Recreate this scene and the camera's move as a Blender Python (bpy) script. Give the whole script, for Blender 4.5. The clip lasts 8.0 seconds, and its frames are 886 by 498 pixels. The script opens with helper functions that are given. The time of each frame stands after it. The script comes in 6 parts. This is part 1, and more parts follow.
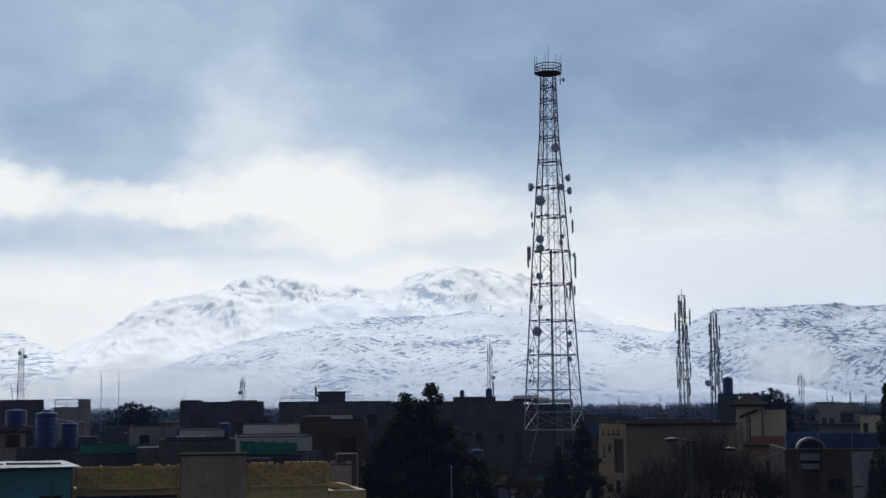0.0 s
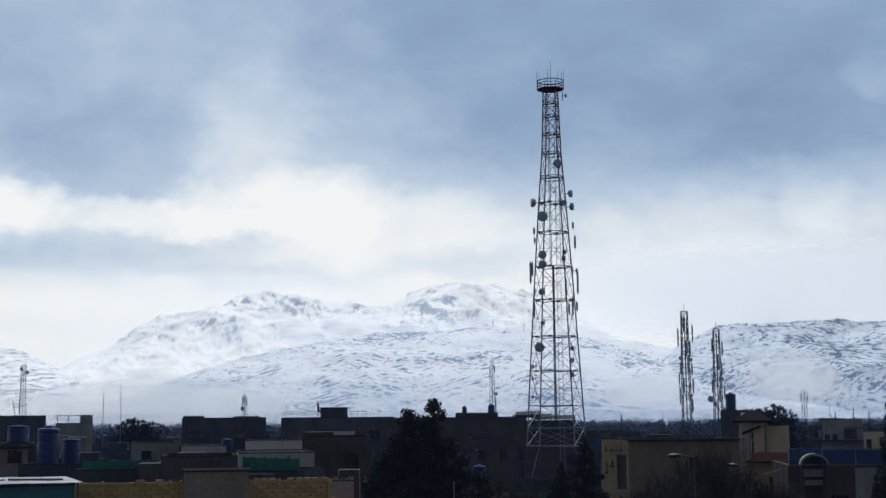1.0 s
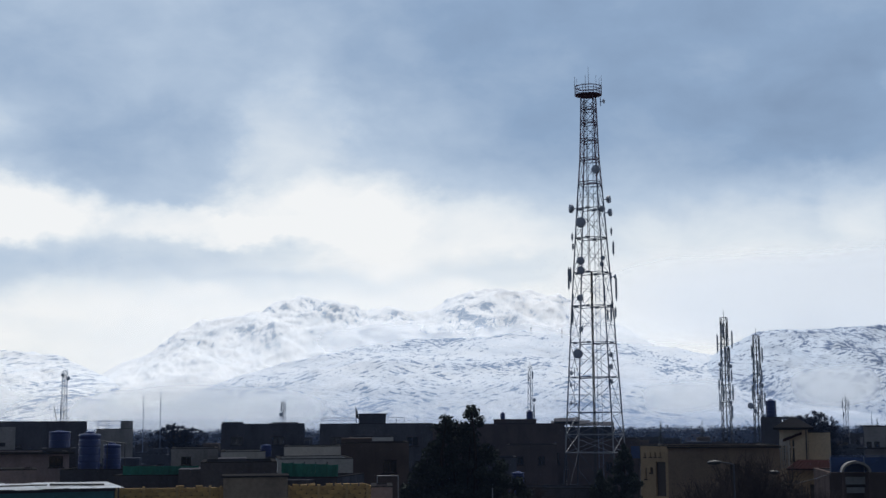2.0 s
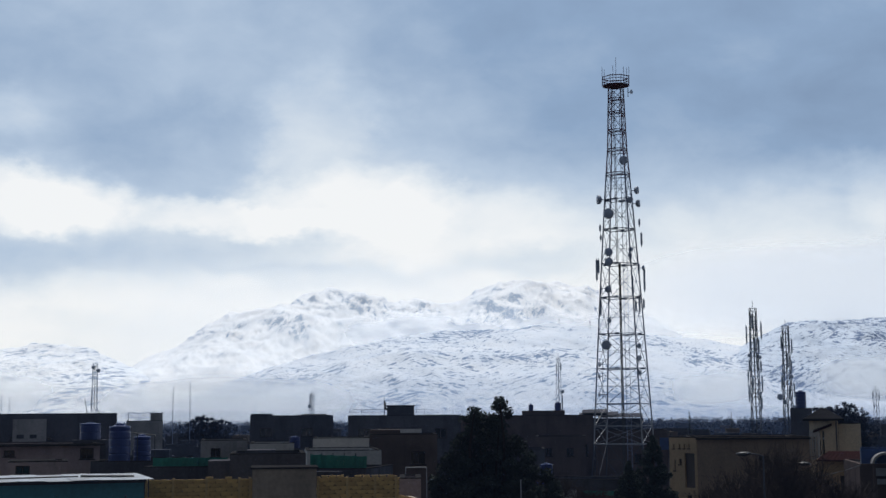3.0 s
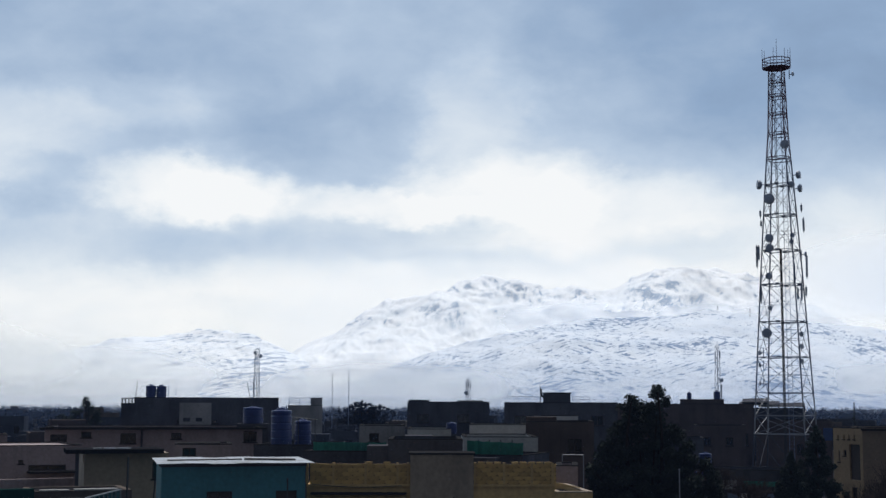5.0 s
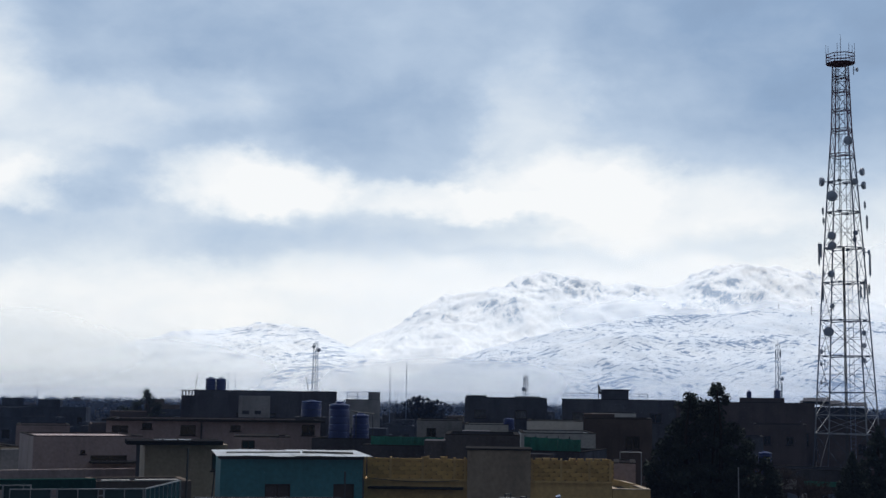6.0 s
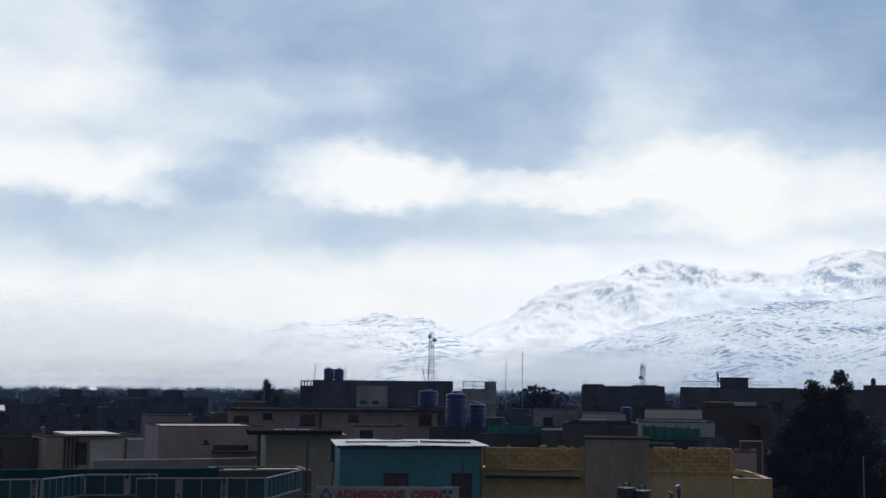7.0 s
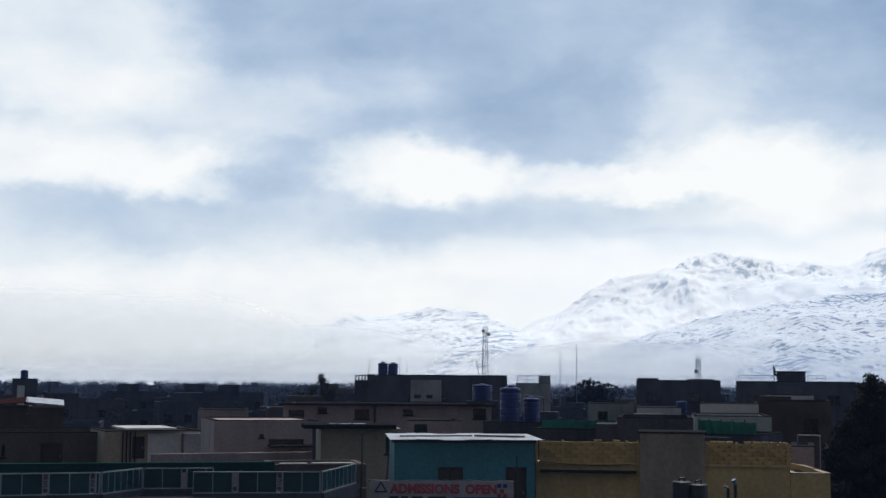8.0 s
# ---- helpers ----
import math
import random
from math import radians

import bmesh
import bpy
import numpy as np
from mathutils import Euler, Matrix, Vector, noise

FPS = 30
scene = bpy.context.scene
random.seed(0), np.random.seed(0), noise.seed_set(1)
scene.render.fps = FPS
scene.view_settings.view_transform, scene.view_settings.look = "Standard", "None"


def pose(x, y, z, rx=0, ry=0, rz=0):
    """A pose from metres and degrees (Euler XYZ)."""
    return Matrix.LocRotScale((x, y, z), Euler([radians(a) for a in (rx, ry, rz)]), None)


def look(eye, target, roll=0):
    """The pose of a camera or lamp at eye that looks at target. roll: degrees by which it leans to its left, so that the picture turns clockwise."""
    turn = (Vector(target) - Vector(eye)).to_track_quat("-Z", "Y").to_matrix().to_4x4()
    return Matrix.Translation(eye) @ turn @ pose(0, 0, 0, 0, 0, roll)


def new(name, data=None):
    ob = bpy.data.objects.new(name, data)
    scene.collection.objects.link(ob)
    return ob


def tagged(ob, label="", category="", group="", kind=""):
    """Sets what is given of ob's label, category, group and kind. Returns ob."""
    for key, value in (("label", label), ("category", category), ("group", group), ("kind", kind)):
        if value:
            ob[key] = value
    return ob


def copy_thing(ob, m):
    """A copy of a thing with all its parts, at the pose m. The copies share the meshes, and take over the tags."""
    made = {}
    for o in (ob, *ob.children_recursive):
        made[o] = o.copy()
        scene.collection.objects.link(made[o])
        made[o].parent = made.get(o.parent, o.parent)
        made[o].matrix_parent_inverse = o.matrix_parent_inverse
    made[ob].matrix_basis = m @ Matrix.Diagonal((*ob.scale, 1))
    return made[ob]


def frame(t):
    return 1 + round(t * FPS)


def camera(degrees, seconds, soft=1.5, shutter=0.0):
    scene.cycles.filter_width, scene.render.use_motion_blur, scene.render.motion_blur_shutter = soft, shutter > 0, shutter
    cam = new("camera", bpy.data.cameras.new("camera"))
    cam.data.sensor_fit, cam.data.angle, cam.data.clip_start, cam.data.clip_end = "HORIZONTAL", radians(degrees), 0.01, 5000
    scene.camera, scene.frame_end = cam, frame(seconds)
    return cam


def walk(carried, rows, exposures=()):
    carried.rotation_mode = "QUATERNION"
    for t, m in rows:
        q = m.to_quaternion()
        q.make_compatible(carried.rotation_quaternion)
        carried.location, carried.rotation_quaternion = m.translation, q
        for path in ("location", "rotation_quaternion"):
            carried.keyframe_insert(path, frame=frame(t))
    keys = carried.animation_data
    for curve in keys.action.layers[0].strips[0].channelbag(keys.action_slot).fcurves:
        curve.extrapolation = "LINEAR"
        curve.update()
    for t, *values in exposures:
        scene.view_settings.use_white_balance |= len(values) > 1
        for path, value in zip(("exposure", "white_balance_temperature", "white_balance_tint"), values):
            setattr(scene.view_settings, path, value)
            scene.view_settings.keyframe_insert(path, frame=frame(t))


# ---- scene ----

# ---- camera: a slow pan to the left from a lookout 10 m above the street ----
cam = camera(36.257, 8.0)
EYE = 10.0
# seconds, sideways, up, yaw, pitch, lean to the right
ROWS = [
    (0.0, 0.000, 0.000, 0.000, 6.540, 0.500),
    (0.5, 0.008, 0.004, -0.045, 6.928, 0.513),
    (1.0, -0.017, -0.005, 0.090, 7.209, 0.481),
    (1.5, -0.035, -0.008, 0.811, 7.422, 0.375),
    (1.7, -0.035, -0.010, 1.215, 7.505, 0.372),
    (2.8, -0.028, -0.016, 2.610, 7.255, 0.410),
    (3.0, -0.027, -0.016, 2.884, 7.148, 0.429),
    (3.5, -0.023, -0.008, 3.883, 6.776, 0.303),
    (4.0, -0.030, -0.020, 5.582, 6.565, 0.341),
    (4.5, -0.052, -0.011, 7.775, 6.661, 0.112),
    (4.7, -0.052, -0.012, 8.535, 6.610, 0.040),
    (5.8, -0.052, -0.017, 11.485, 6.715, -0.780),
    (6.0, -0.052, -0.018, 11.989, 6.406, -0.798),
    (6.5, -0.066, -0.008, 14.397, 5.963, -0.497),
    (7.0, -0.072, -0.006, 16.837, 5.900, -0.521),
    (7.5, -0.067, -0.015, 18.247, 5.822, -0.536),
    (8.0, -0.066, -0.015, 19.105, 5.643, -0.441),
]
walk(cam, [(t, pose(x, 0, EYE + z, 0, 0, yaw) @ pose(0, 0, 0, 90 + pitch) @ pose(0, 0, 0, 0, 0, -lean)) for t, x, z, yaw, pitch, lean in ROWS],
     exposures=[(0.0, -0.04), (4.5, 0.0), (8.0, 0.06)])

# ---- world, sun ----
SUN_AZ, SUN_EL = -5.0, 66.0      # bearing from straight ahead (clockwise), height; behind the clouds over the range


def node(tree, kind, x=0, y=0, **values):
    n = tree.nodes.new(kind)
    n.location = (x, y)
    for k, v in values.items():
        setattr(n, k, v)
    return n


def wire(tree, a, b):
    tree.links.new(a, b)


def math_node(tree, op, a, b=None, c=None, clamp=False):
    n = node(tree, "ShaderNodeMath", operation=op, use_clamp=clamp)
    for i, v in enumerate((a, b, c)):
        if v is None:
            continue
        if isinstance(v, (int, float)):
            n.inputs[i].default_value = v
        else:
            wire(tree, v, n.inputs[i])
    return n.outputs[0]


def ramp(tree, fac, stops, interp="LINEAR"):
    n = node(tree, "ShaderNodeValToRGB")
    n.color_ramp.interpolation = interp
    while len(n.color_ramp.elements) < len(stops):
        n.color_ramp.elements.new(0.5)
    for e, (p, c) in zip(n.color_ramp.elements, stops):
        e.position, e.color = p, (*c, 1) if len(c) == 3 else c
    wire(tree, fac, n.inputs[0])
    return n.outputs[0]


def mix(tree, fac, a, b, blend="MIX"):
    n = node(tree, "ShaderNodeMix", data_type="RGBA", blend_type=blend)
    for i, v in ((0, fac), (6, a), (7, b)):
        if isinstance(v, (int, float)):
            n.inputs[i].default_value = v
        elif isinstance(v, tuple):
            n.inputs[i].default_value = (*v, 1) if len(v) == 3 else v
        else:
            wire(tree, v, n.inputs[i])
    return n.outputs[2]


world = bpy.data.worlds.new("overcast_sky")
scene.world = world
world.use_nodes = True
wt = world.node_tree
wt.nodes.clear()
coord = node(wt, "ShaderNodeTexCoord")
sep = node(wt, "ShaderNodeSeparateXYZ")
wire(wt, coord.outputs["Generated"], sep.inputs[0])
DEG = 57.29578
az = math_node(wt, "MULTIPLY", math_node(wt, "ARCTAN2", sep.outputs[0], sep.outputs[1]), DEG)
el = math_node(wt, "MULTIPLY", math_node(wt, "ARCSINE", sep.outputs[2]), DEG)
flat = node(wt, "ShaderNodeCombineXYZ")
wire(wt, az, flat.inputs[0])
wire(wt, el, flat.inputs[1])


def sky_noise(sx, sy, detail, rough, seed, distort=0.0):
    mp = node(wt, "ShaderNodeMapping")
    mp.inputs["Scale"].default_value = (sx, sy, 1)
    mp.inputs["Location"].default_value = (seed, seed * 0.37, seed)
    wire(wt, flat.outputs[0], mp.inputs[0])
    n = node(wt, "ShaderNodeTexNoise")
    n.inputs["Scale"].default_value = 1.0
    n.inputs["Detail"].default_value = detail
    n.inputs["Roughness"].default_value = rough
    n.inputs["Distortion"].default_value = distort
    wire(wt, mp.outputs[0], n.inputs["Vector"])
    return n


# the cloud shapes are frayed by a warp of the sky's coordinates
warp = sky_noise(0.20, 0.30, 6.0, 0.58, 3.1)
w1 = node(wt, "ShaderNodeVectorMath", operation="SUBTRACT")
wire(wt, warp.outputs["Color"], w1.inputs[0])
w1.inputs[1].default_value = (0.5, 0.5, 0.5)
w2 = node(wt, "ShaderNodeVectorMath", operation="MULTIPLY_ADD")
wire(wt, w1.outputs[0], w2.inputs[0])
w2.inputs[1].default_value = (6.0, 3.6, 0)
wire(wt, flat.outputs[0], w2.inputs[2])


def patch(bearing, height, wide, high):
    mp = node(wt, "ShaderNodeMapping", vector_type="TEXTURE")
    mp.inputs["Location"].default_value = (bearing, height, 0)
    mp.inputs["Scale"].default_value = (wide * 1.4, high * 1.4, 1)
    wire(wt, w2.outputs[0], mp.inputs[0])
    g = node(wt, "ShaderNodeTexGradient", gradient_type="SPHERICAL")
    wire(wt, mp.outputs[0], g.inputs[0])
    r = node(wt, "ShaderNodeMapRange", interpolation_type="SMOOTHSTEP")
    r.inputs["From Min"].default_value, r.inputs["From Max"].default_value = 0.0, 0.58
    wire(wt, g.outputs["Fac"], r.inputs["Value"])
    return r.outputs[0]


def gather(rows):
    total = None
    for bearing, height, wide, high, weight in rows:
        v = math_node(wt, "MULTIPLY", patch(bearing, height, wide, high), weight)
        total = v if total is None else math_node(wt, "ADD", total, v)
    return total


# grey cloud masses and bright breaks: bearing, height, half width, half height, thickness added or taken
GREY = [
    (11, 16.0, 17, 6.5, 0.20), (17, 12.0, 6, 3.5, 0.10), (7, 11.5, 8, 2.6, 0.06), (-13.5, 11.0, 4.6, 2.2, 0.08), (-17, 12.8, 6.5, 3.4, 0.05),
    (-15, 11.3, 4.5, 2.6, 0.05), (-25, 15.0, 6.5, 2.2, 0.08), (-26.5, 8.8, 3.2, 1.1, 0.13), (-27, 6.6, 9, 1.7, 0.12), (-35, 6.6, 7, 2.0, 0.13),
    (-19, 6.4, 6, 1.5, 0.09), (-13, 6.9, 4.6, 1.2, 0.10), (0.5, 6.7, 3.2, 0.9, 0.12), (-7.5, 6.0, 4, 0.7, 0.10), (19, 6.6, 4, 1.4, 0.10),
]
BRIGHT = [
    (-34.5, 9.1, 6.5, 1.2, 0.26), (-29.3, 8.3, 1.7, 0.9, 0.20), (-20.6, 9.1, 3.8, 1.2, 0.24), (-18.6, 9.3, 2.2, 1.3, 0.18), (-7.2, 9.1, 4.2, 1.4, 0.25),
    (-3.0, 8.1, 5, 1.5, 0.18), (-12, 8.5, 4, 0.7, 0.22), (-36, 14.3, 6.2, 3.4, 0.28), (-22.5, 12.6, 3, 1.2, 0.10), (-7.8, 12.3, 2.6, 2.6, 0.14), (-31, 11.8, 7, 1.6, 0.12),
    (15.3, 9.2, 1.7, 1.2, 0.10), (18.5, 13.6, 1.5, 1.0, 0.10), (11, 6.4, 8, 1.2, 0.05), (-9, 5.0, 14, 1.0, 0.08),
]
grey, bright = gather(GREY), gather(BRIGHT)
fine = sky_noise(0.24, 0.40, 8.0, 0.55, 11.0, 0.2).outputs["Fac"]
broad = sky_noise(0.035, 0.08, 4.0, 0.5, 5.0).outputs["Fac"]
lift = ramp(wt, math_node(wt, "MULTIPLY", el, 1 / 60.0, clamp=True), [(0.0, (0.02,) * 3), (0.075, (0.05,) * 3), (0.11, (0.16,) * 3), (0.145, (0.26,) * 3), (0.19, (0.43,) * 3), (0.26, (0.52,) * 3), (1.0, (0.68,) * 3)])
depth = math_node(wt, "ADD", lift, math_node(wt, "SUBTRACT", grey, bright))
depth = math_node(wt, "ADD", depth, math_node(wt, "MULTIPLY", math_node(wt, "SUBTRACT", fine, 0.5), 0.36))
depth = math_node(wt, "ADD", depth, math_node(wt, "MULTIPLY", math_node(wt, "SUBTRACT", broad, 0.5), 0.12), clamp=True)
# thicker, darker cloud behind the lookout and overhead
back = math_node(wt, "MULTIPLY_ADD", sep.outputs[1], -0.6, 0.25, clamp=True)
depth = math_node(wt, "ADD", math_node(wt, "MULTIPLY", depth, 0.78), math_node(wt, "MULTIPLY", back, 1.1), clamp=True)
cloud = ramp(wt, depth, [(0.0, (0.97, 0.985, 0.995)), (0.17, (0.77, 0.84, 0.91)), (0.35, (0.50, 0.615, 0.77)), (0.56, (0.285, 0.405, 0.59)), (0.78, (0.19, 0.27, 0.41)), (1.0, (0.135, 0.16, 0.20))])
air = node(wt, "ShaderNodeTexSky", sky_type="NISHITA", sun_disc=False)
air.sun_elevation, air.sun_rotation = radians(SUN_EL), radians(SUN_AZ)
haze_sky = node(wt, "ShaderNodeBackground")
wire(wt, air.outputs[0], haze_sky.inputs[0])
haze_sky.inputs[1].default_value = 0.08
cover = node(wt, "ShaderNodeBackground")
wire(wt, cloud, cover.inputs[0])
cover.inputs[1].default_value = 0.97
both = node(wt, "ShaderNodeMixShader")
both.inputs[0].default_value = 0.94
wire(wt, haze_sky.outputs[0], both.inputs[1])
wire(wt, cover.outputs[0], both.inputs[2])
out = node(wt, "ShaderNodeOutputWorld")
wire(wt, both.outputs[0], out.inputs[0])

sun = new("sun", bpy.data.lights.new("sun", "SUN"))
sun.data.energy, sun.data.angle, sun.data.color = 2.9, radians(15), (1.0, 0.97, 0.925)
sa, se = radians(SUN_AZ), radians(SUN_EL)
sun.matrix_world = look((600 * math.sin(sa) * math.cos(se), 600 * math.cos(sa) * math.cos(se), 600 * math.sin(se)), (0, 0, 0))

# ---- materials ----


def surface(name, colour, rough=0.85, second=None, grain=0.25, big=0.35, small=6.0, bump=0.3, metal=0.0, streak=0.0, vary=0.0):
    """A worn surface: colour varied at two scales, streaks of rain dirt, fine relief."""
    m = bpy.data.materials.new(name)
    m.use_nodes = True
    t = m.node_tree
    b = t.nodes["Principled BSDF"]
    tc = node(t, "ShaderNodeTexCoord")
    n1, n2 = node(t, "ShaderNodeTexNoise"), node(t, "ShaderNodeTexNoise")
    for n, s, d in ((n1, big, 6.0), (n2, small, 5.0)):
        n.inputs["Scale"].default_value, n.inputs["Detail"].default_value = s, d
        wire(t, tc.outputs["Object"], n.inputs["Vector"])
    second = second or tuple(c * 0.5 for c in colour)
    blotch = ramp(t, n1.outputs["Fac"], [(0.38, (0, 0, 0)), (0.68, (1, 1, 1))])
    col = mix(t, blotch, colour, second)
    shade = ramp(t, n2.outputs["Fac"], [(0.3, (1 - grain,) * 3), (0.7, (1, 1, 1))])
    col = mix(t, 1.0, col, shade, "MULTIPLY")
    if streak:
        mp = node(t, "ShaderNodeMapping")
        mp.inputs["Scale"].default_value = (0.9, 0.9, 0.16)
        wire(t, tc.outputs["Object"], mp.inputs[0])
        n3 = node(t, "ShaderNodeTexNoise")
        n3.inputs["Scale"].default_value, n3.inputs["Detail"].default_value = 1.4, 6.0
        wire(t, mp.outputs[0], n3.inputs["Vector"])
        drip = ramp(t, n3.outputs["Fac"], [(0.5, (1, 1, 1)), (0.78, (1 - streak * 0.7,) * 3)])
        col = mix(t, 1.0, col, drip, "MULTIPLY")
    if vary:
        info = node(t, "ShaderNodeObjectInfo")
        tone = ramp(t, info.outputs["Random"], [(0.0, (1 - vary,) * 3), (1.0, (1, 1, 1))])
        col = mix(t, 1.0, col, tone, "MULTIPLY")
    wire(t, col, b.inputs["Base Color"])
    b.inputs["Roughness"].default_value, b.inputs["Metallic"].default_value = rough, metal
    if rough > 0.95 or max(colour) < 0.15 and rough > 0.75:
        b.inputs["Specular IOR Level"].default_value = 0.1 if rough > 0.95 else 0.0
    if bump:
        bp = node(t, "ShaderNodeBump")
        bp.inputs["Strength"].default_value, bp.inputs["Distance"].default_value = bump, 0.05
        wire(t, n2.outputs["Fac"], bp.inputs["Height"])
        wire(t, bp.outputs[0], b.inputs["Normal"])
    return m


M_PLASTER = surface("grey_plaster", (0.31, 0.30, 0.29), second=(0.20, 0.19, 0.19), streak=0.5)
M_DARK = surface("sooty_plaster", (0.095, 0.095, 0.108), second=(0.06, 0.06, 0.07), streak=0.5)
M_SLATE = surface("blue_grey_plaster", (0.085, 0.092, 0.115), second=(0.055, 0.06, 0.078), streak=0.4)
M_WHITE = surface("whitewash", (0.52, 0.50, 0.47), second=(0.40, 0.38, 0.355), streak=0.25)
M_PINK = surface("pink_plaster", (0.36, 0.285, 0.275), second=(0.27, 0.21, 0.205), streak=0.4)
M_TAN = surface("tan_plaster", (0.14, 0.115, 0.10), second=(0.10, 0.085, 0.075), streak=0.4)
M_KHAKI = surface("khaki_plaster", (0.37, 0.29, 0.21), second=(0.29, 0.225, 0.165), streak=0.3)
M_YELLOW = surface("ochre_wall", (0.62, 0.42, 0.18), second=(0.48, 0.32, 0.14), streak=0.35)
M_JALI = surface("ochre_block", (0.66, 0.42, 0.15), second=(0.50, 0.31, 0.11), vary=0.3, big=2.0, small=20)
M_MORTAR = surface("dark_joint", (0.30, 0.18, 0.07), big=2.0)
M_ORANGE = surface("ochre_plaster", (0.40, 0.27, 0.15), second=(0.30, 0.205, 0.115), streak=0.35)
# the same ochre plaster, darkened for the long front that gets less light
M_ORANGE_SHADE = surface("shaded_ochre_plaster", (0.27, 0.20, 0.145), second=(0.20, 0.15, 0.11), streak=0.35)
M_CREAM = surface("cream_plaster", (0.62, 0.52, 0.38), second=(0.49, 0.41, 0.30), streak=0.35)
M_TEAL = surface("teal_paint", (0.042, 0.20, 0.235), second=(0.032, 0.155, 0.18), streak=0.25, rough=0.6)
M_GREEN = surface("green_cloth", (0.02, 0.21, 0.155), second=(0.016, 0.13, 0.1), rough=0.8)
M_DKGREEN = surface("dark_green_paint", (0.018, 0.062, 0.056), rough=0.85)
M_BRICK = surface("brown_brick", (0.118, 0.092, 0.086), second=(0.082, 0.066, 0.062), streak=0.3, small=12)
# near-black, so that sunlit roofs look as if under cloud shade
M_ROOF = surface("dark_roof", (0.022, 0.022, 0.025), second=(0.016, 0.016, 0.018), rough=0.8)
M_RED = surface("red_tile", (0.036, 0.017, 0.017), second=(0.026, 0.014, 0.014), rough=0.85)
# far darker than concrete, to keep sunlit top faces looking shaded
M_COPING = surface("dark_coping", (0.032, 0.031, 0.032), second=(0.024, 0.023, 0.024))
M_SHEET = surface("zinc_sheet", (0.38, 0.41, 0.45), second=(0.22, 0.215, 0.21), rough=0.5, metal=0.6, big=1.2)
M_TANK = surface("blue_plastic", (0.008, 0.026, 0.135), second=(0.006, 0.02, 0.095), rough=0.4, bump=0.05, grain=0.1)
M_BLUEFENCE = surface("blue_sheet", (0.018, 0.06, 0.20), second=(0.015, 0.045, 0.14), rough=0.5)
M_STEEL = surface("galvanised_steel", (0.24, 0.30, 0.43), second=(0.15, 0.19, 0.28), rough=0.55, metal=0.3, bump=0)
M_TOWER = surface("blue_grey_steel", (0.12, 0.155, 0.25), second=(0.08, 0.105, 0.17), rough=0.55, metal=0.3, bump=0)
M_REDSTEEL = surface("red_paint_steel", (0.19, 0.12, 0.19), second=(0.12, 0.08, 0.13), rough=0.6, bump=0)
M_DARKSTEEL = surface("dark_steel", (0.042, 0.05, 0.072), second=(0.03, 0.035, 0.05), rough=0.6, bump=0)
M_PALESTEEL = surface("white_paint_steel", (0.27, 0.28, 0.31), second=(0.18, 0.185, 0.2), rough=0.55, bump=0)
M_DISH = surface("grey_radome", (0.40, 0.46, 0.57), second=(0.31, 0.36, 0.45), rough=0.5, bump=0)
M_FRAME = surface("white_metal", (0.27, 0.29, 0.30), second=(0.20, 0.21, 0.22), rough=0.4, bump=0)
M_DARKMETAL = surface("dark_metal", (0.03, 0.03, 0.032), rough=0.5, bump=0)
M_PANE = surface("dark_glass", (0.012, 0.014, 0.016), rough=0.12, bump=0, grain=0.05)
M_SEAGLASS = surface("green_glass", (0.025, 0.065, 0.07), rough=0.12, bump=0, grain=0.1)
M_WOOD = surface("dark_wood", (0.06, 0.04, 0.03), rough=0.7)
M_BARK = surface("bark", (0.05, 0.04, 0.035), second=(0.03, 0.025, 0.02), small=18)
M_LEAF = surface("evergreen_leaf", (0.045, 0.055, 0.045), second=(0.04, 0.046, 0.04), rough=1.0, big=0.6, bump=0)
M_PINE = surface("cypress_leaf", (0.045, 0.058, 0.05), second=(0.04, 0.048, 0.043), rough=1.0, big=0.6, bump=0)
M_TWIG = surface("bare_twig", (0.075, 0.06, 0.055), second=(0.055, 0.045, 0.042), big=0.8, bump=0)
# far trees: the navy of the haze is mixed into their colour
M_FARTREE = surface("hazed_wood", (0.030, 0.037, 0.058), second=(0.02, 0.026, 0.042), rough=1.0, big=0.05, bump=0)
M_EARTH = surface("damp_earth", (0.035, 0.032, 0.03), second=(0.025, 0.022, 0.021), big=0.03, small=0.6)
M_BANNER = surface("white_vinyl", (0.36, 0.33, 0.34), second=(0.29, 0.26, 0.27), rough=0.5, big=1.5)
M_INK_RED = surface("red_ink", (0.42, 0.05, 0.055), rough=0.5, bump=0)
M_INK_BLUE = surface("blue_ink", (0.02, 0.05, 0.25), rough=0.5, bump=0)
M_INK_BLACK = surface("black_ink", (0.02, 0.02, 0.02), rough=0.5, bump=0)
M_CARPAINT = surface("white_car_paint", (0.6, 0.6, 0.6), rough=0.25, bump=0, grain=0.05)
M_RUBBER = surface("tyre_rubber", (0.02, 0.02, 0.02), bump=0)


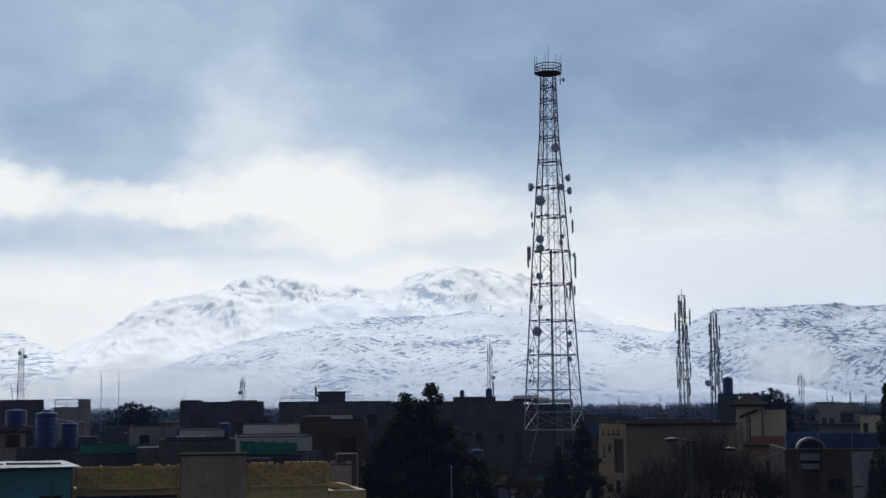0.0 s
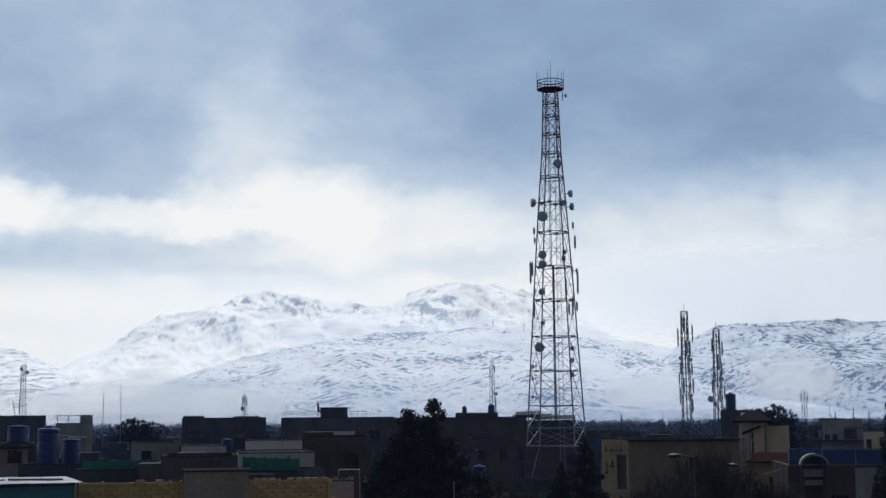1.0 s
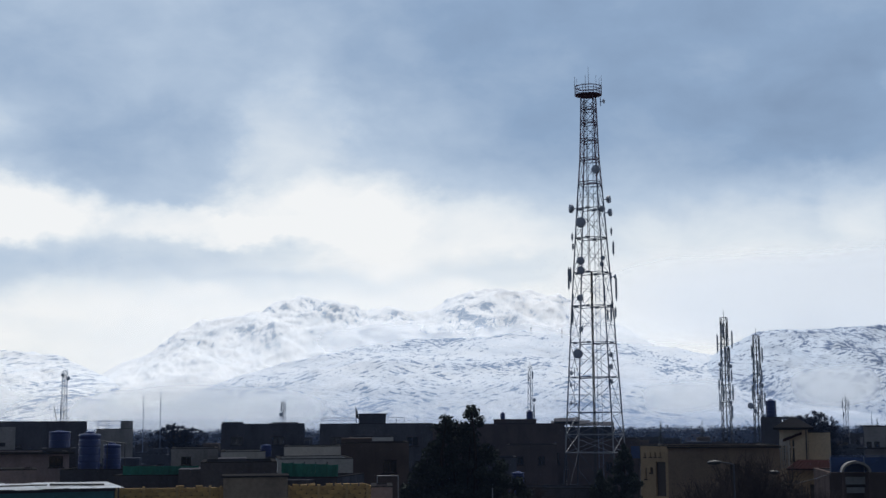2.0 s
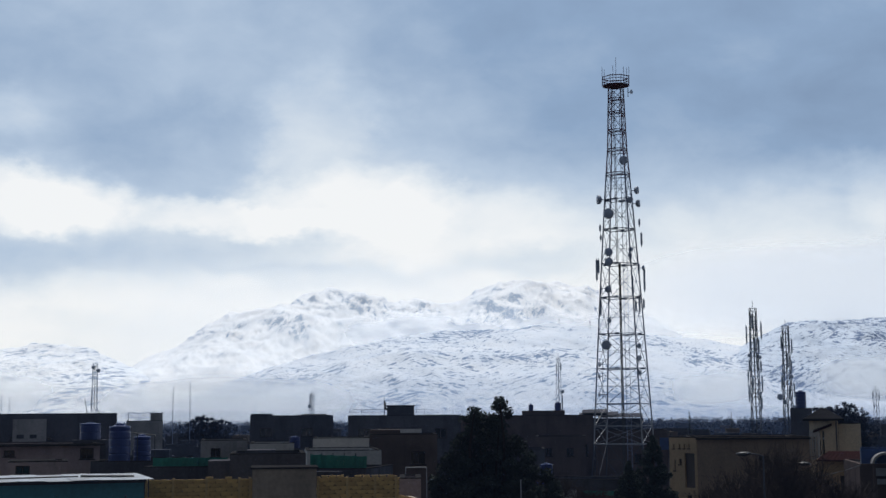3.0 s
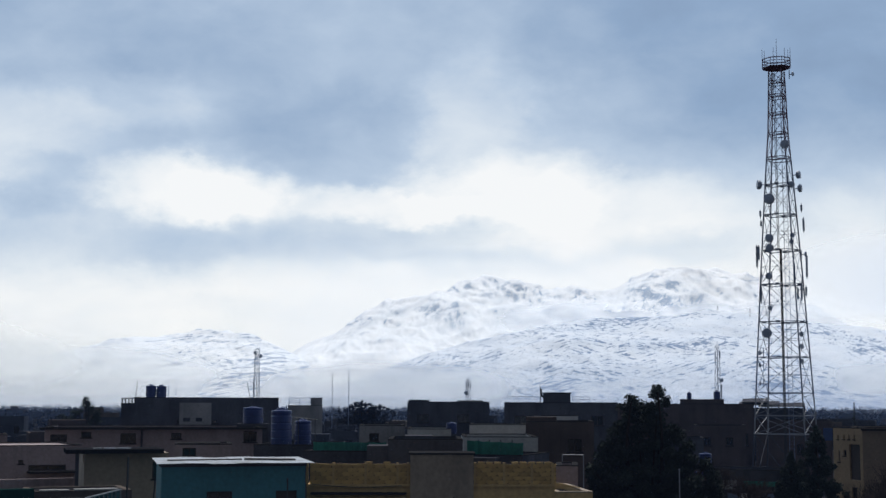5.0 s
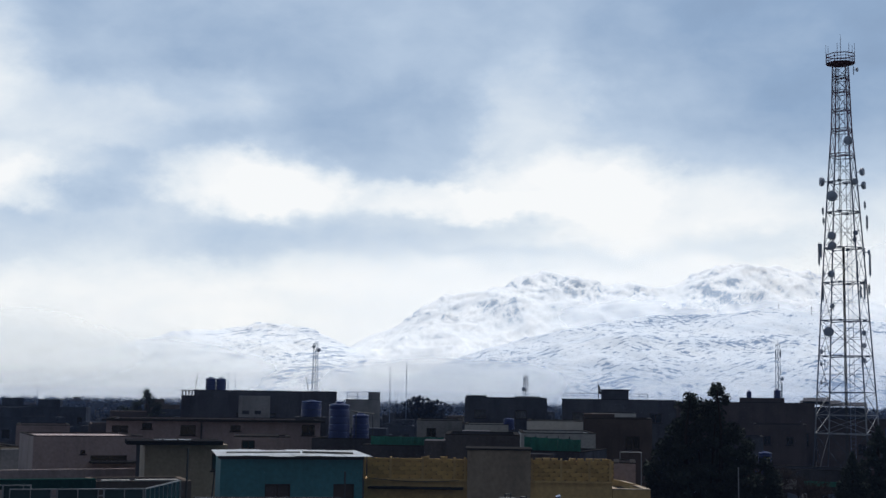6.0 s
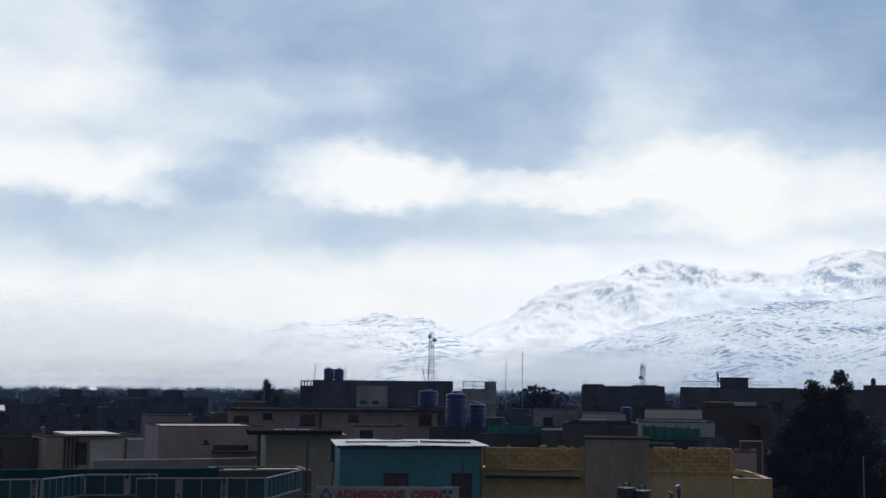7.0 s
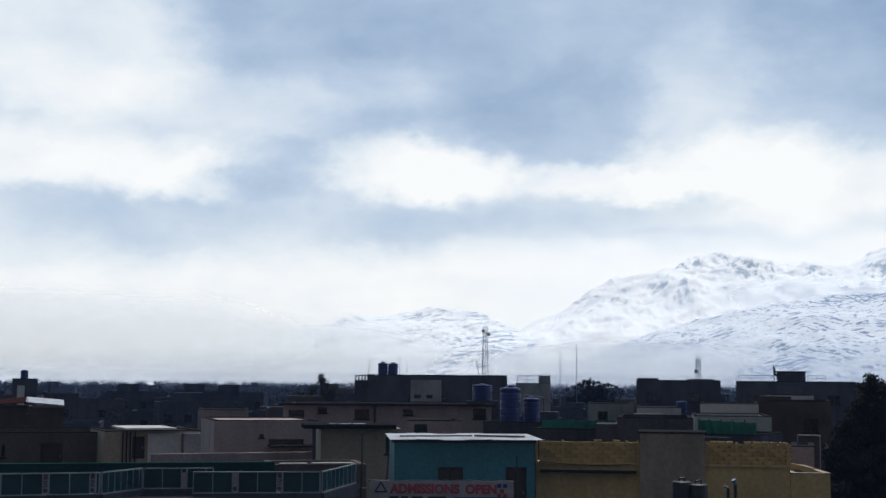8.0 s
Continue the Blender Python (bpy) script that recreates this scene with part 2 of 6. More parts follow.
def snow_material(name, rock, snow, dip, bare_from, bare_full, size=(45.0, 7.0), patchy=0.5, steep=1.0, foot_tint=0.0):
    """Snow with bare rock showing in broken, slanting beds, in clusters, and wherever the ground is steep;
    the last argument: how far rock colour shows at the slope's foot, standing in for thin snow and bluish air."""
    m = bpy.data.materials.new(name)
    m.use_nodes = True
    t = m.node_tree
    b = t.nodes["Principled BSDF"]
    tc = node(t, "ShaderNodeTexCoord")

    def noise(vector, scale, detail=4.0, rough=0.55):
        mul = node(t, "ShaderNodeVectorMath", operation="MULTIPLY")
        mul.inputs[1].default_value = scale
        wire(t, vector, mul.inputs[0])
        n = node(t, "ShaderNodeTexNoise")
        n.inputs["Scale"].default_value, n.inputs["Detail"].default_value, n.inputs["Roughness"].default_value = 1.0, detail, rough
        wire(t, mul.outputs[0], n.inputs["Vector"])
        return n

    def less_half(v, gain):
        return math_node(t, "MULTIPLY", math_node(t, "SUBTRACT", v, 0.5), gain)

    bend = noise(tc.outputs["Object"], (1 / 110, 1 / 400, 1 / 60), 3.0)
    shift = node(t, "ShaderNodeVectorMath", operation="MULTIPLY_ADD")
    wire(t, bend.outputs["Color"], shift.inputs[0])
    shift.inputs[1].default_value = (18, 0, 11)
    wire(t, tc.outputs["Object"], shift.inputs[2])

    def beds(tilt, seed):
        mp = node(t, "ShaderNodeMapping")
        mp.inputs["Rotation"].default_value = (0, radians(tilt), 0)
        mp.inputs["Location"].default_value = (seed, seed, seed)
        wire(t, shift.outputs[0], mp.inputs[0])
        return noise(mp.outputs[0], (1 / size[0], 1 / (size[1] * 30), 1 / size[1]), 5.0, 0.62).outputs["Fac"]

    swap = noise(tc.outputs["Object"], (1 / 150, 1 / 500, 1 / 80), 2.0)
    choose = ramp(t, swap.outputs["Fac"], [(0.47, (0, 0, 0)), (0.55, (1, 1, 1))])
    pair = node(t, "ShaderNodeMix", data_type="FLOAT")
    wire(t, choose, pair.inputs[0])
    wire(t, beds(dip, 0.0), pair.inputs[2])
    wire(t, beds(dip * -0.7, 370.0), pair.inputs[3])
    bed = pair.outputs[0]
    area = noise(tc.outputs["Object"], (1 / 190, 1 / 900, 1 / 70), 4.0, 0.6).outputs["Fac"]
    crumbs = noise(shift.outputs[0], (1 / 9, 1 / 90, 1 / 5), 6.0, 0.78).outputs["Fac"]
    bare = math_node(t, "ADD", bed, less_half(area, patchy))
    bare = math_node(t, "ADD", bare, less_half(crumbs, 0.55))
    ledges = noise(shift.outputs[0], (1 / 14, 1 / 200, 1 / 2.2), 3.0, 0.6).outputs["Fac"]
    bare = math_node(t, "ADD", bare, less_half(ledges, 0.22))
    geo = node(t, "ShaderNodeNewGeometry")
    slope = node(t, "ShaderNodeSeparateXYZ")
    wire(t, geo.outputs["Normal"], slope.inputs[0])
    fall = math_node(t, "SUBTRACT", 0.90, slope.outputs[2], clamp=True)
    bare = math_node(t, "ADD", bare, math_node(t, "MULTIPLY", fall, steep))
    fac = ramp(t, bare, [(bare_from, (0, 0, 0)), (bare_full, (1, 1, 1))])
    if foot_tint:
        up = node(t, "ShaderNodeSeparateXYZ")
        wire(t, tc.outputs["Object"], up.inputs[0])
        low = math_node(t, "MULTIPLY", math_node(t, "SUBTRACT", 95.0, up.outputs[2]), foot_tint / 95.0, clamp=True)
        thin = ramp(t, math_node(t, "ADD", crumbs, less_half(area, 0.8)), [(0.30, (0.35,) * 3), (0.62, (1, 1, 1))])
        fac = math_node(t, "MAXIMUM", fac, math_node(t, "MULTIPLY", low, thin))
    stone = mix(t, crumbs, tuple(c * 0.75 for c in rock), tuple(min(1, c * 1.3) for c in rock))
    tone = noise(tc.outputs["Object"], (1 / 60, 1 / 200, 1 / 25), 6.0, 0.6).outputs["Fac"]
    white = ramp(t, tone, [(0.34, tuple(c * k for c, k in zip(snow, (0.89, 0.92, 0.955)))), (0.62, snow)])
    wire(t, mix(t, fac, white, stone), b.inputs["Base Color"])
    b.inputs["Roughness"].default_value = 0.8
    bp = node(t, "ShaderNodeBump")
    bp.inputs["Strength"].default_value, bp.inputs["Distance"].default_value = 0.5, 5.0
    wire(t, math_node(t, "SUBTRACT", crumbs, bed), bp.inputs["Height"])
    wire(t, bp.outputs[0], b.inputs["Normal"])
    return m


def mist_material(name, amount, low, high, scale, colour=(0.84, 0.87, 0.91), ends=True):
    """Thin cloud and haze: light comes through it from behind; it thins out towards the rim of its sheet."""
    m = bpy.data.materials.new(name)
    m.use_nodes = True
    t = m.node_tree
    t.nodes.remove(t.nodes["Principled BSDF"])
    tc = node(t, "ShaderNodeTexCoord")
    n = node(t, "ShaderNodeTexNoise")
    n.inputs["Scale"].default_value, n.inputs["Detail"].default_value, n.inputs["Roughness"].default_value = 1.0, 6.0, 0.6
    mp = node(t, "ShaderNodeMapping")
    mp.inputs["Scale"].default_value = (scale, scale, scale * 2.4)
    wire(t, tc.outputs["Object"], mp.inputs[0])
    wire(t, mp.outputs[0], n.inputs["Vector"])
    uv = node(t, "ShaderNodeSeparateXYZ")
    wire(t, tc.outputs["UV"], uv.inputs[0])
    hump = lambda v: math_node(t, "MULTIPLY", math_node(t, "MULTIPLY", v, math_node(t, "SUBTRACT", 1.0, v)), 4.0)
    rim = hump(uv.outputs[1])
    if ends:
        rim = math_node(t, "MULTIPLY", rim, hump(uv.outputs[0]))
    body = math_node(t, "ADD", math_node(t, "MULTIPLY", n.outputs["Fac"], 0.9), math_node(t, "MULTIPLY", rim, 0.55))
    fac = ramp(t, body, [(low, (0, 0, 0)), (high, (1, 1, 1))], "EASE")
    fac = math_node(t, "MULTIPLY", fac, ramp(t, rim, [(0.0, (0, 0, 0)), (0.75, (1, 1, 1))], "EASE"))
    fac = math_node(t, "MULTIPLY", fac, amount, clamp=True)
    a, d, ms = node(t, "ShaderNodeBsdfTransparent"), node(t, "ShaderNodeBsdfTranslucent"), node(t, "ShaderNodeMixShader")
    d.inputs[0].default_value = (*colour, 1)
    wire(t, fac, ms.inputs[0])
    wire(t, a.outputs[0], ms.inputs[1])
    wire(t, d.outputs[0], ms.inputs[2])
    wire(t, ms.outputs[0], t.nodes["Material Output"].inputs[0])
    return m


# haze mixed into the rock colours; front and right snow dulled for cloud shade
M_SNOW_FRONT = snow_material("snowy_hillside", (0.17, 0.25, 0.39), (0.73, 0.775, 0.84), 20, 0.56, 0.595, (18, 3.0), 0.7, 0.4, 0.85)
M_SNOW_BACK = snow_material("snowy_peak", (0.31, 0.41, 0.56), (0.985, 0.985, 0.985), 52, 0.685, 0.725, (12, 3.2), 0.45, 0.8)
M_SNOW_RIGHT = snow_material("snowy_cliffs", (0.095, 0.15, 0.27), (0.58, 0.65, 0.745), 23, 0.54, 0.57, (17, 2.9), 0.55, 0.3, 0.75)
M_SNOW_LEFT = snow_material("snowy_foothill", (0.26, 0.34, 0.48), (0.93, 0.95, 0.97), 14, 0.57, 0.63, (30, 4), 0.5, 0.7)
M_CLOUD = mist_material("drifting_cloud", 0.95, 0.35, 0.75, 0.002, (0.82, 0.83, 0.835))
M_SHRED = mist_material("hillside_mist", 0.62, 0.5, 0.95, 0.004, (0.82, 0.84, 0.85))
M_VEIL = mist_material("foothill_veil", 0.72, 0.45, 1.0, 0.0025, (0.80, 0.81, 0.80))
M_MIST = mist_material("valley_mist", 0.42, 0.5, 1.05, 0.004)
M_FOOT = mist_material("foot_mist", 0.25, 0.3, 0.9, 0.003, (0.70, 0.73, 0.76))
# blue-tinted sheets that stand in for haze in the air
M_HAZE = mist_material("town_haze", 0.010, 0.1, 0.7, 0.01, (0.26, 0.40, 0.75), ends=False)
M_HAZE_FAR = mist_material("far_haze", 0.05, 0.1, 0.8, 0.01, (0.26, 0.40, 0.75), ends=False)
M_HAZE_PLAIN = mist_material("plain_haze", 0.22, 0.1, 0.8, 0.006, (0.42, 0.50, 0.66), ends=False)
# even white sheet added to pale the back peaks like aerial haze
M_AIR = mist_material("summit_veil", 0.26, 0.1, 0.6, 0.002, (0.86, 0.89, 0.92))

# ---- mesh tools ----


def spot(bearing, d, z=0.0):
    """A place by its bearing from the lookout (degrees clockwise from straight ahead) and its distance."""
    a = radians(bearing)
    return Vector((d * math.sin(a), d * math.cos(a), z))


def rise(d, degrees):
    """The height of what stands d metres off and so many degrees over the lookout's level."""
    return EYE + d * math.tan(radians(degrees))


class Geo:
    """Vertices and faces of one mesh."""

    def __init__(self):
        self.v, self.f = [], []

    def quad(self, *p):
        k = len(self.v)
        self.v += [tuple(q) for q in p]
        self.f.append(tuple(range(k, k + len(p))))

    def box(self, x0, x1, y0, y1, z0, z1):
        k = len(self.v)
        self.v += [(x, y, z) for z in (z0, z1) for x, y in ((x0, y0), (x1, y0), (x1, y1), (x0, y1))]
        self.f += [(k, k + 3, k + 2, k + 1), (k + 4, k + 5, k + 6, k + 7)]
        self.f += [(k + i, k + (i + 1) % 4, k + 4 + (i + 1) % 4, k + 4 + i) for i in range(4)]
        return self

    def rod(self, a, b, r0, r1=None, n=5, caps=True):
        a, b = Vector(a), Vector(b)
        r1 = r0 if r1 is None else r1
        d = (b - a).normalized()
        s = d.cross(Vector((0, 0, 1)) if abs(d.z) < 0.95 else Vector((1, 0, 0))).normalized()
        u = s.cross(d)
        k = len(self.v)
        for p, r in ((a, r0), (b, r1)):
            for i in range(n):
                w = 2 * math.pi * (i + 0.5) / n
                self.v.append(tuple(p + s * (r * math.cos(w)) + u * (r * math.sin(w))))
        self.f += [(k + i, k + (i + 1) % n, k + n + (i + 1) % n, k + n + i) for i in range(n)]
        if caps:
            self.f += [tuple(range(k + n - 1, k - 1, -1)), tuple(range(k + n, k + 2 * n))]
        return self

    def tube(self, points, r, n=6):
        """One continuous bar through the points."""
        k = len(self.v)
        for p in points:
            self.v += [(p[0] + r * math.cos(2 * math.pi * i / n), p[1] + r * math.sin(2 * math.pi * i / n), p[2]) for i in range(n)]
        for j in range(len(points) - 1):
            self.f += [(k + j * n + i, k + j * n + (i + 1) % n, k + (j + 1) * n + (i + 1) % n, k + (j + 1) * n + i) for i in range(n)]
        self.f += [tuple(range(k + n - 1, k - 1, -1)), tuple(range(k + (len(points) - 1) * n, k + len(points) * n))]
        return self

    def lathe(self, profile, n=20, at=(0, 0, 0)):
        k = len(self.v)
        for r, z in profile:
            self.v += [(at[0] + r * math.cos(2 * math.pi * i / n), at[1] + r * math.sin(2 * math.pi * i / n), at[2] + z) for i in range(n)]
        for j in range(len(profile) - 1):
            self.f += [(k + j * n + i, k + j * n + (i + 1) % n, k + (j + 1) * n + (i + 1) % n, k + (j + 1) * n + i) for i in range(n)]
        self.f += [tuple(range(k + n - 1, k - 1, -1)), tuple(range(k + (len(profile) - 1) * n, k + len(profile) * n))]
        return self

    def pierced(self, w, z0, z1, y, t, holes):
        """An upright slab along x, t thick behind y, with holes (x0, x1, z0, z1) right through it."""
        xs = sorted({0.0, w, *[min(max(c, 0.0), w) for h in holes for c in h[:2]]})
        zs = sorted({z0, z1, *[min(max(c, z0), z1) for h in holes for c in h[2:]]})
        solid = lambda i, j: 0 <= i < len(xs) - 1 and 0 <= j < len(zs) - 1 and not any(
            h[0] < (xs[i] + xs[i + 1]) / 2 < h[1] and h[2] < (zs[j] + zs[j + 1]) / 2 < h[3] for h in holes)
        for i in range(len(xs) - 1):
            for j in range(len(zs) - 1):
                if not solid(i, j):
                    continue
                a, b, c, d = xs[i], xs[i + 1], zs[j], zs[j + 1]
                self.quad((a, y, c), (b, y, c), (b, y, d), (a, y, d))
                self.quad((b, y + t, c), (a, y + t, c), (a, y + t, d), (b, y + t, d))
                if not solid(i - 1, j):
                    self.quad((a, y + t, c), (a, y, c), (a, y, d), (a, y + t, d))
                if not solid(i + 1, j):
                    self.quad((b, y, c), (b, y + t, c), (b, y + t, d), (b, y, d))
                if not solid(i, j - 1):
                    self.quad((a, y + t, c), (b, y + t, c), (b, y, c), (a, y, c))
                if not solid(i, j + 1):
                    self.quad((a, y, d), (b, y, d), (b, y + t, d), (a, y + t, d))
        return self

    def mesh(self, name, material, smooth=False):
        me = bpy.data.meshes.new(name)
        me.from_pydata(self.v, [], self.f)
        me.materials.append(material)
        if smooth:
            me.polygons.foreach_set("use_smooth", [True] * len(me.polygons))
        me.update()
        return me


def thing(name, label, category, at=None, group="", kind=""):
    ob = new(name)
    ob.empty_display_size = 0.2
    if at is not None:
        ob.matrix_world = at
    return tagged(ob, label, category, group, kind)


def part(name, geo, material, parent, label="", smooth=False):
    ob = new(name, geo.mesh(name, material, smooth) if isinstance(geo, Geo) else geo)
    ob.parent = parent
    if label:
        ob["label"] = label
    return ob


def solo(name, geo, material, label, category, at=None, group="", kind="", smooth=False):
    ob = new(name, geo.mesh(name, material, smooth))
    if at is not None:
        ob.matrix_world = at
    return tagged(ob, label, category, group, kind)


# ---- ground ----
g = Geo()
RINGS = [3, 12, 30, 60, 110, 180, 300, 500, 800, 1300, 2100, 3200, 4900]
for j, r in enumerate(RINGS):
    for i in range(96):
        p = spot(i * 3.75, r)
        g.v.append((p.x, p.y, 0.0))
for j in range(len(RINGS) - 1):
    for i in range(96):
        g.f.append((j * 96 + i, (j + 1) * 96 + i, (j + 1) * 96 + (i + 1) % 96, j * 96 + (i + 1) % 96))
g.f.append(tuple(range(96)))
solo("ground", g, M_EARTH, "damp brown earth under the whole town", "ground", kind="structure")

# ---- mountains ----
TABLE = np.random.RandomState(7).rand(256, 256)


def vnoise(x, y):
    i, j = np.floor(x).astype(int), np.floor(y).astype(int)
    u, v = x - i, y - j
    u, v = u * u * (3 - 2 * u), v * v * (3 - 2 * v)
    a, b = TABLE[i % 256, j % 256], TABLE[(i + 1) % 256, j % 256]
    c, d = TABLE[i % 256, (j + 1) % 256], TABLE[(i + 1) % 256, (j + 1) % 256]
    return (a * (1 - u) + b * u) * (1 - v) + (c * (1 - u) + d * u) * v


def ridged(x, y, octaves=6):
    total, amp = 0.0, 0.5
    for _ in range(octaves):
        total = total + amp * (1 - np.abs(2 * vnoise(x, y) - 1))
        x, y, amp = x * 2.03 + 17.1, y * 2.03 + 5.7, amp * 0.52
    return total


def mountain(name, label, crest, near, far, material, relief=0.35, seed=0.0, bend=1.15, lean=0.0, craggy=0.25, pitch=1.0, crags=()):
    """A snow mountain from its foot, `near` metres off, to its crest, `far` metres off; crest: bearing, degrees over the lookout;
    crags: broken cliffs in it (bearing, height, half width, half height, metres of relief)."""
    c = np.array(crest, float)
    azs = np.arange(c[0, 0], c[-1, 0], 0.055)
    top = np.interp(azs, c[:, 0], c[:, 1])
    top = np.convolve(np.pad(top, 2, mode="edge"), np.ones(5) / 5, mode="valid")
    rough = ridged(azs * 1.3 + seed, azs * 0 + seed * 1.7, 7) - 0.5
    top = np.maximum(top + craggy * rough * np.minimum(1, top / 3), 0.02)
    s = np.concatenate([np.linspace(0, 1, 150), np.linspace(1.02, 1.3, 14)])
    A, S = np.meshgrid(azs, s)
    D = near + (far - near) * S
    X, Y = D * np.sin(np.radians(A)), D * np.cos(np.radians(A))
    H = np.interp(A, azs, top)
    rough = ridged((X * 0.0026 + lean * Y * 0.002) * pitch + seed, Y * 0.0016 * pitch + seed, 7)
    base = np.where(S <= 1, np.maximum(S, 0) ** bend, 1 - (S - 1) * 1.5)
    Z = base * (1 - relief) + relief * base ** 0.7 * rough * np.clip(1.6 - S, 0, 1) * 1.6
    tan = Z / D
    gain = np.tan(np.radians(top)) / tan.max(axis=0)
    k = np.hanning(43)
    gain = np.convolve(np.pad(gain, 21, mode="edge"), k / k.sum(), mode="valid")
    Z = Z * gain[None, :] + EYE * np.minimum(1, S * 3) - 2.0
    el = np.degrees(np.arctan((Z - EYE) / D))
    broken = ridged(X * 0.021 + Z * 0.012 + seed, Y * 0.006 + Z * 0.03, 5) - 0.55
    lumps = ridged(X * 0.012 - Z * 0.02 + seed * 2, Y * 0.004 + Z * 0.02, 5) - 0.55
    Z = Z + 7.0 * lumps * np.clip(S * 4, 0, 1) * (S <= 1)
    for bearing, height, wide, high, relief_m in crags:
        inside = np.exp(-((A - bearing) / wide) ** 2 - ((el - height) / high) ** 2)
        Z = Z + relief_m * broken * inside
    n, m = len(azs), len(s)
    verts = np.stack([X, Y, Z], -1).reshape(-1, 3)
    idx = np.arange(n * m).reshape(m, n)
    faces = np.stack([idx[:-1, :-1], idx[:-1, 1:], idx[1:, 1:], idx[1:, :-1]], -1).reshape(-1, 4)
    geo = Geo()
    geo.v, geo.f = verts.tolist(), faces.tolist()
    return solo(name, geo, material, label, "mountain", kind="structure", smooth=True)


BACK = [(-18.5, 0.6), (-16.6, 1.9), (-14.2, 3.0), (-12.2, 4.3), (-11, 4.54), (-10.1, 4.48), (-9.2, 5.02), (-8.2, 5.45), (-6.8, 5.4), (-5.4, 5.0), (-3.7, 4.9),
        (-2.5, 4.75), (-1.3, 5.5), (0.4, 5.85), (1.8, 5.8), (3.2, 5.4), (4.6, 4.9), (6, 4.0), (8, 3.0), (11, 2.2), (15, 1.6), (20, 1.0)]
FRONT = [(-15.5, 0.3), (-14, 0.75), (-11.9, 1.62), (-9.1, 2.5), (-6.8, 3.02), (-4.4, 3.48), (-2, 3.72), (0.4, 3.8), (1.8, 3.94), (3.2, 3.8), (6.3, 3.33), (8.7, 3.1), (10.5, 2.5), (13, 1.7), (18, 0.7)]
RIGHT = [(7.5, 1.4), (9, 2.5), (10.2, 3.2), (11.2, 3.62), (12.8, 3.78), (15.5, 3.86), (18.1, 3.92), (21, 3.6), (25, 2.8), (30, 1.2)]
LEFT = [(-46, 0.4), (-40, 0.6), (-36.3, 0.9), (-33.2, 1.1), (-29.5, 1.5), (-27.5, 1.8), (-26.3, 1.9), (-24.4, 2.3), (-23, 2.78), (-21.1, 2.8), (-19.4, 3.15), (-17.7, 3.05), (-16.7, 2.6), (-15, 1.8), (-13, 0.8)]
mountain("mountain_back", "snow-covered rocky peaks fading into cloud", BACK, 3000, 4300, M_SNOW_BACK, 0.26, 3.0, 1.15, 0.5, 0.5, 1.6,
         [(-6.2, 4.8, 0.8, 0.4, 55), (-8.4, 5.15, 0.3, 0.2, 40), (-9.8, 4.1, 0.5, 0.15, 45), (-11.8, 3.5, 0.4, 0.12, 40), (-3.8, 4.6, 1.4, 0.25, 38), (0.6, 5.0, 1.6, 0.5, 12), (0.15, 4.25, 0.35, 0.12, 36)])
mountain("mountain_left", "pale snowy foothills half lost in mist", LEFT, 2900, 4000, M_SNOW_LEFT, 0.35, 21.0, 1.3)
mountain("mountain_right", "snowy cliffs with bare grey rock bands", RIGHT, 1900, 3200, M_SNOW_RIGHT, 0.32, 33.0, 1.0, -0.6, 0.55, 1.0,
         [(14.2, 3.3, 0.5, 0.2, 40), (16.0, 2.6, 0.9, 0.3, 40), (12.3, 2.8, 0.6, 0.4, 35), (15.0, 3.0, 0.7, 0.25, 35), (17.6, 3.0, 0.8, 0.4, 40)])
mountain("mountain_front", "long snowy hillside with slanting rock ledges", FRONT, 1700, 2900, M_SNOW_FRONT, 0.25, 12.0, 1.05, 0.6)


def sheet(name, label, category, a0, a1, d, e0, e1, material, n=24):
    """A curved, upright veil of cloud and haze between two bearings and two heights (degrees)."""
    me = bpy.data.meshes.new(name)
    bot, top = rise(d, e0), rise(d, e1)
    vs, fs, uvs = [], [], []
    for i in range(n + 1):
        p = spot(a0 + (a1 - a0) * i / n, d)
        vs += [(p.x, p.y, bot), (p.x, p.y, top)]
    for i in range(n):
        fs.append((2 * i, 2 * i + 2, 2 * i + 3, 2 * i + 1))
        uvs += [(i / n, 0), ((i + 1) / n, 0), ((i + 1) / n, 1), (i / n, 1)]
    me.from_pydata(vs, [], fs)
    layer = me.uv_layers.new(name="sheet")
    layer.data.foreach_set("uv", [c for q in uvs for c in q])
    me.materials.append(material)
    ob = new(name, me)
    ob.visible_shadow = False
    return tagged(ob, label, category, kind="stuff")


sheet("cloud_bank", "white cloud hanging before the high peaks", "cloud", 1.5, 34, 2985, 2.6, 7.6, M_CLOUD)
sheet("cloud_bank", "low cloud lying in the saddle between the hills", "cloud", -12, 12, 2960, 1.4, 5.0, M_MIST)
sheet("cloud_bank", "thin white haze veil that pales the high peaks", "cloud", -19, 4.5, 2990, 0.0, 7.2, M_AIR)
sheet("cloud_bank", "white mist over the western foothills", "cloud", -50, -14, 2800, -0.9, 3.3, M_VEIL)
sheet("cloud_bank", "thick white mist swallowing the western hills", "cloud", -54, -19.5, 2750, -0.4, 4.4, M_VEIL)
sheet("cloud_bank", "shreds of mist drifting along the hillside", "cloud", 5.5, 11, 1650, 0.2, 2.2, M_SHRED)
sheet("cloud_bank", "shreds of mist drifting along the hillside", "cloud", 11.5, 17, 1650, 0.3, 2.7, M_SHRED)
sheet("cloud_bank", "thin mist along the foot of the hills", "cloud", -38, 5, 1600, -0.9, 1.5, M_FOOT)
# added haze sheets: the nearest lifts the blacks, the others blue the distance
sheet("town_haze", "thin bluish haze veil over the town that lifts the darks", "haze", -50, 40, 46.5, -13.0, 6.0, M_HAZE)
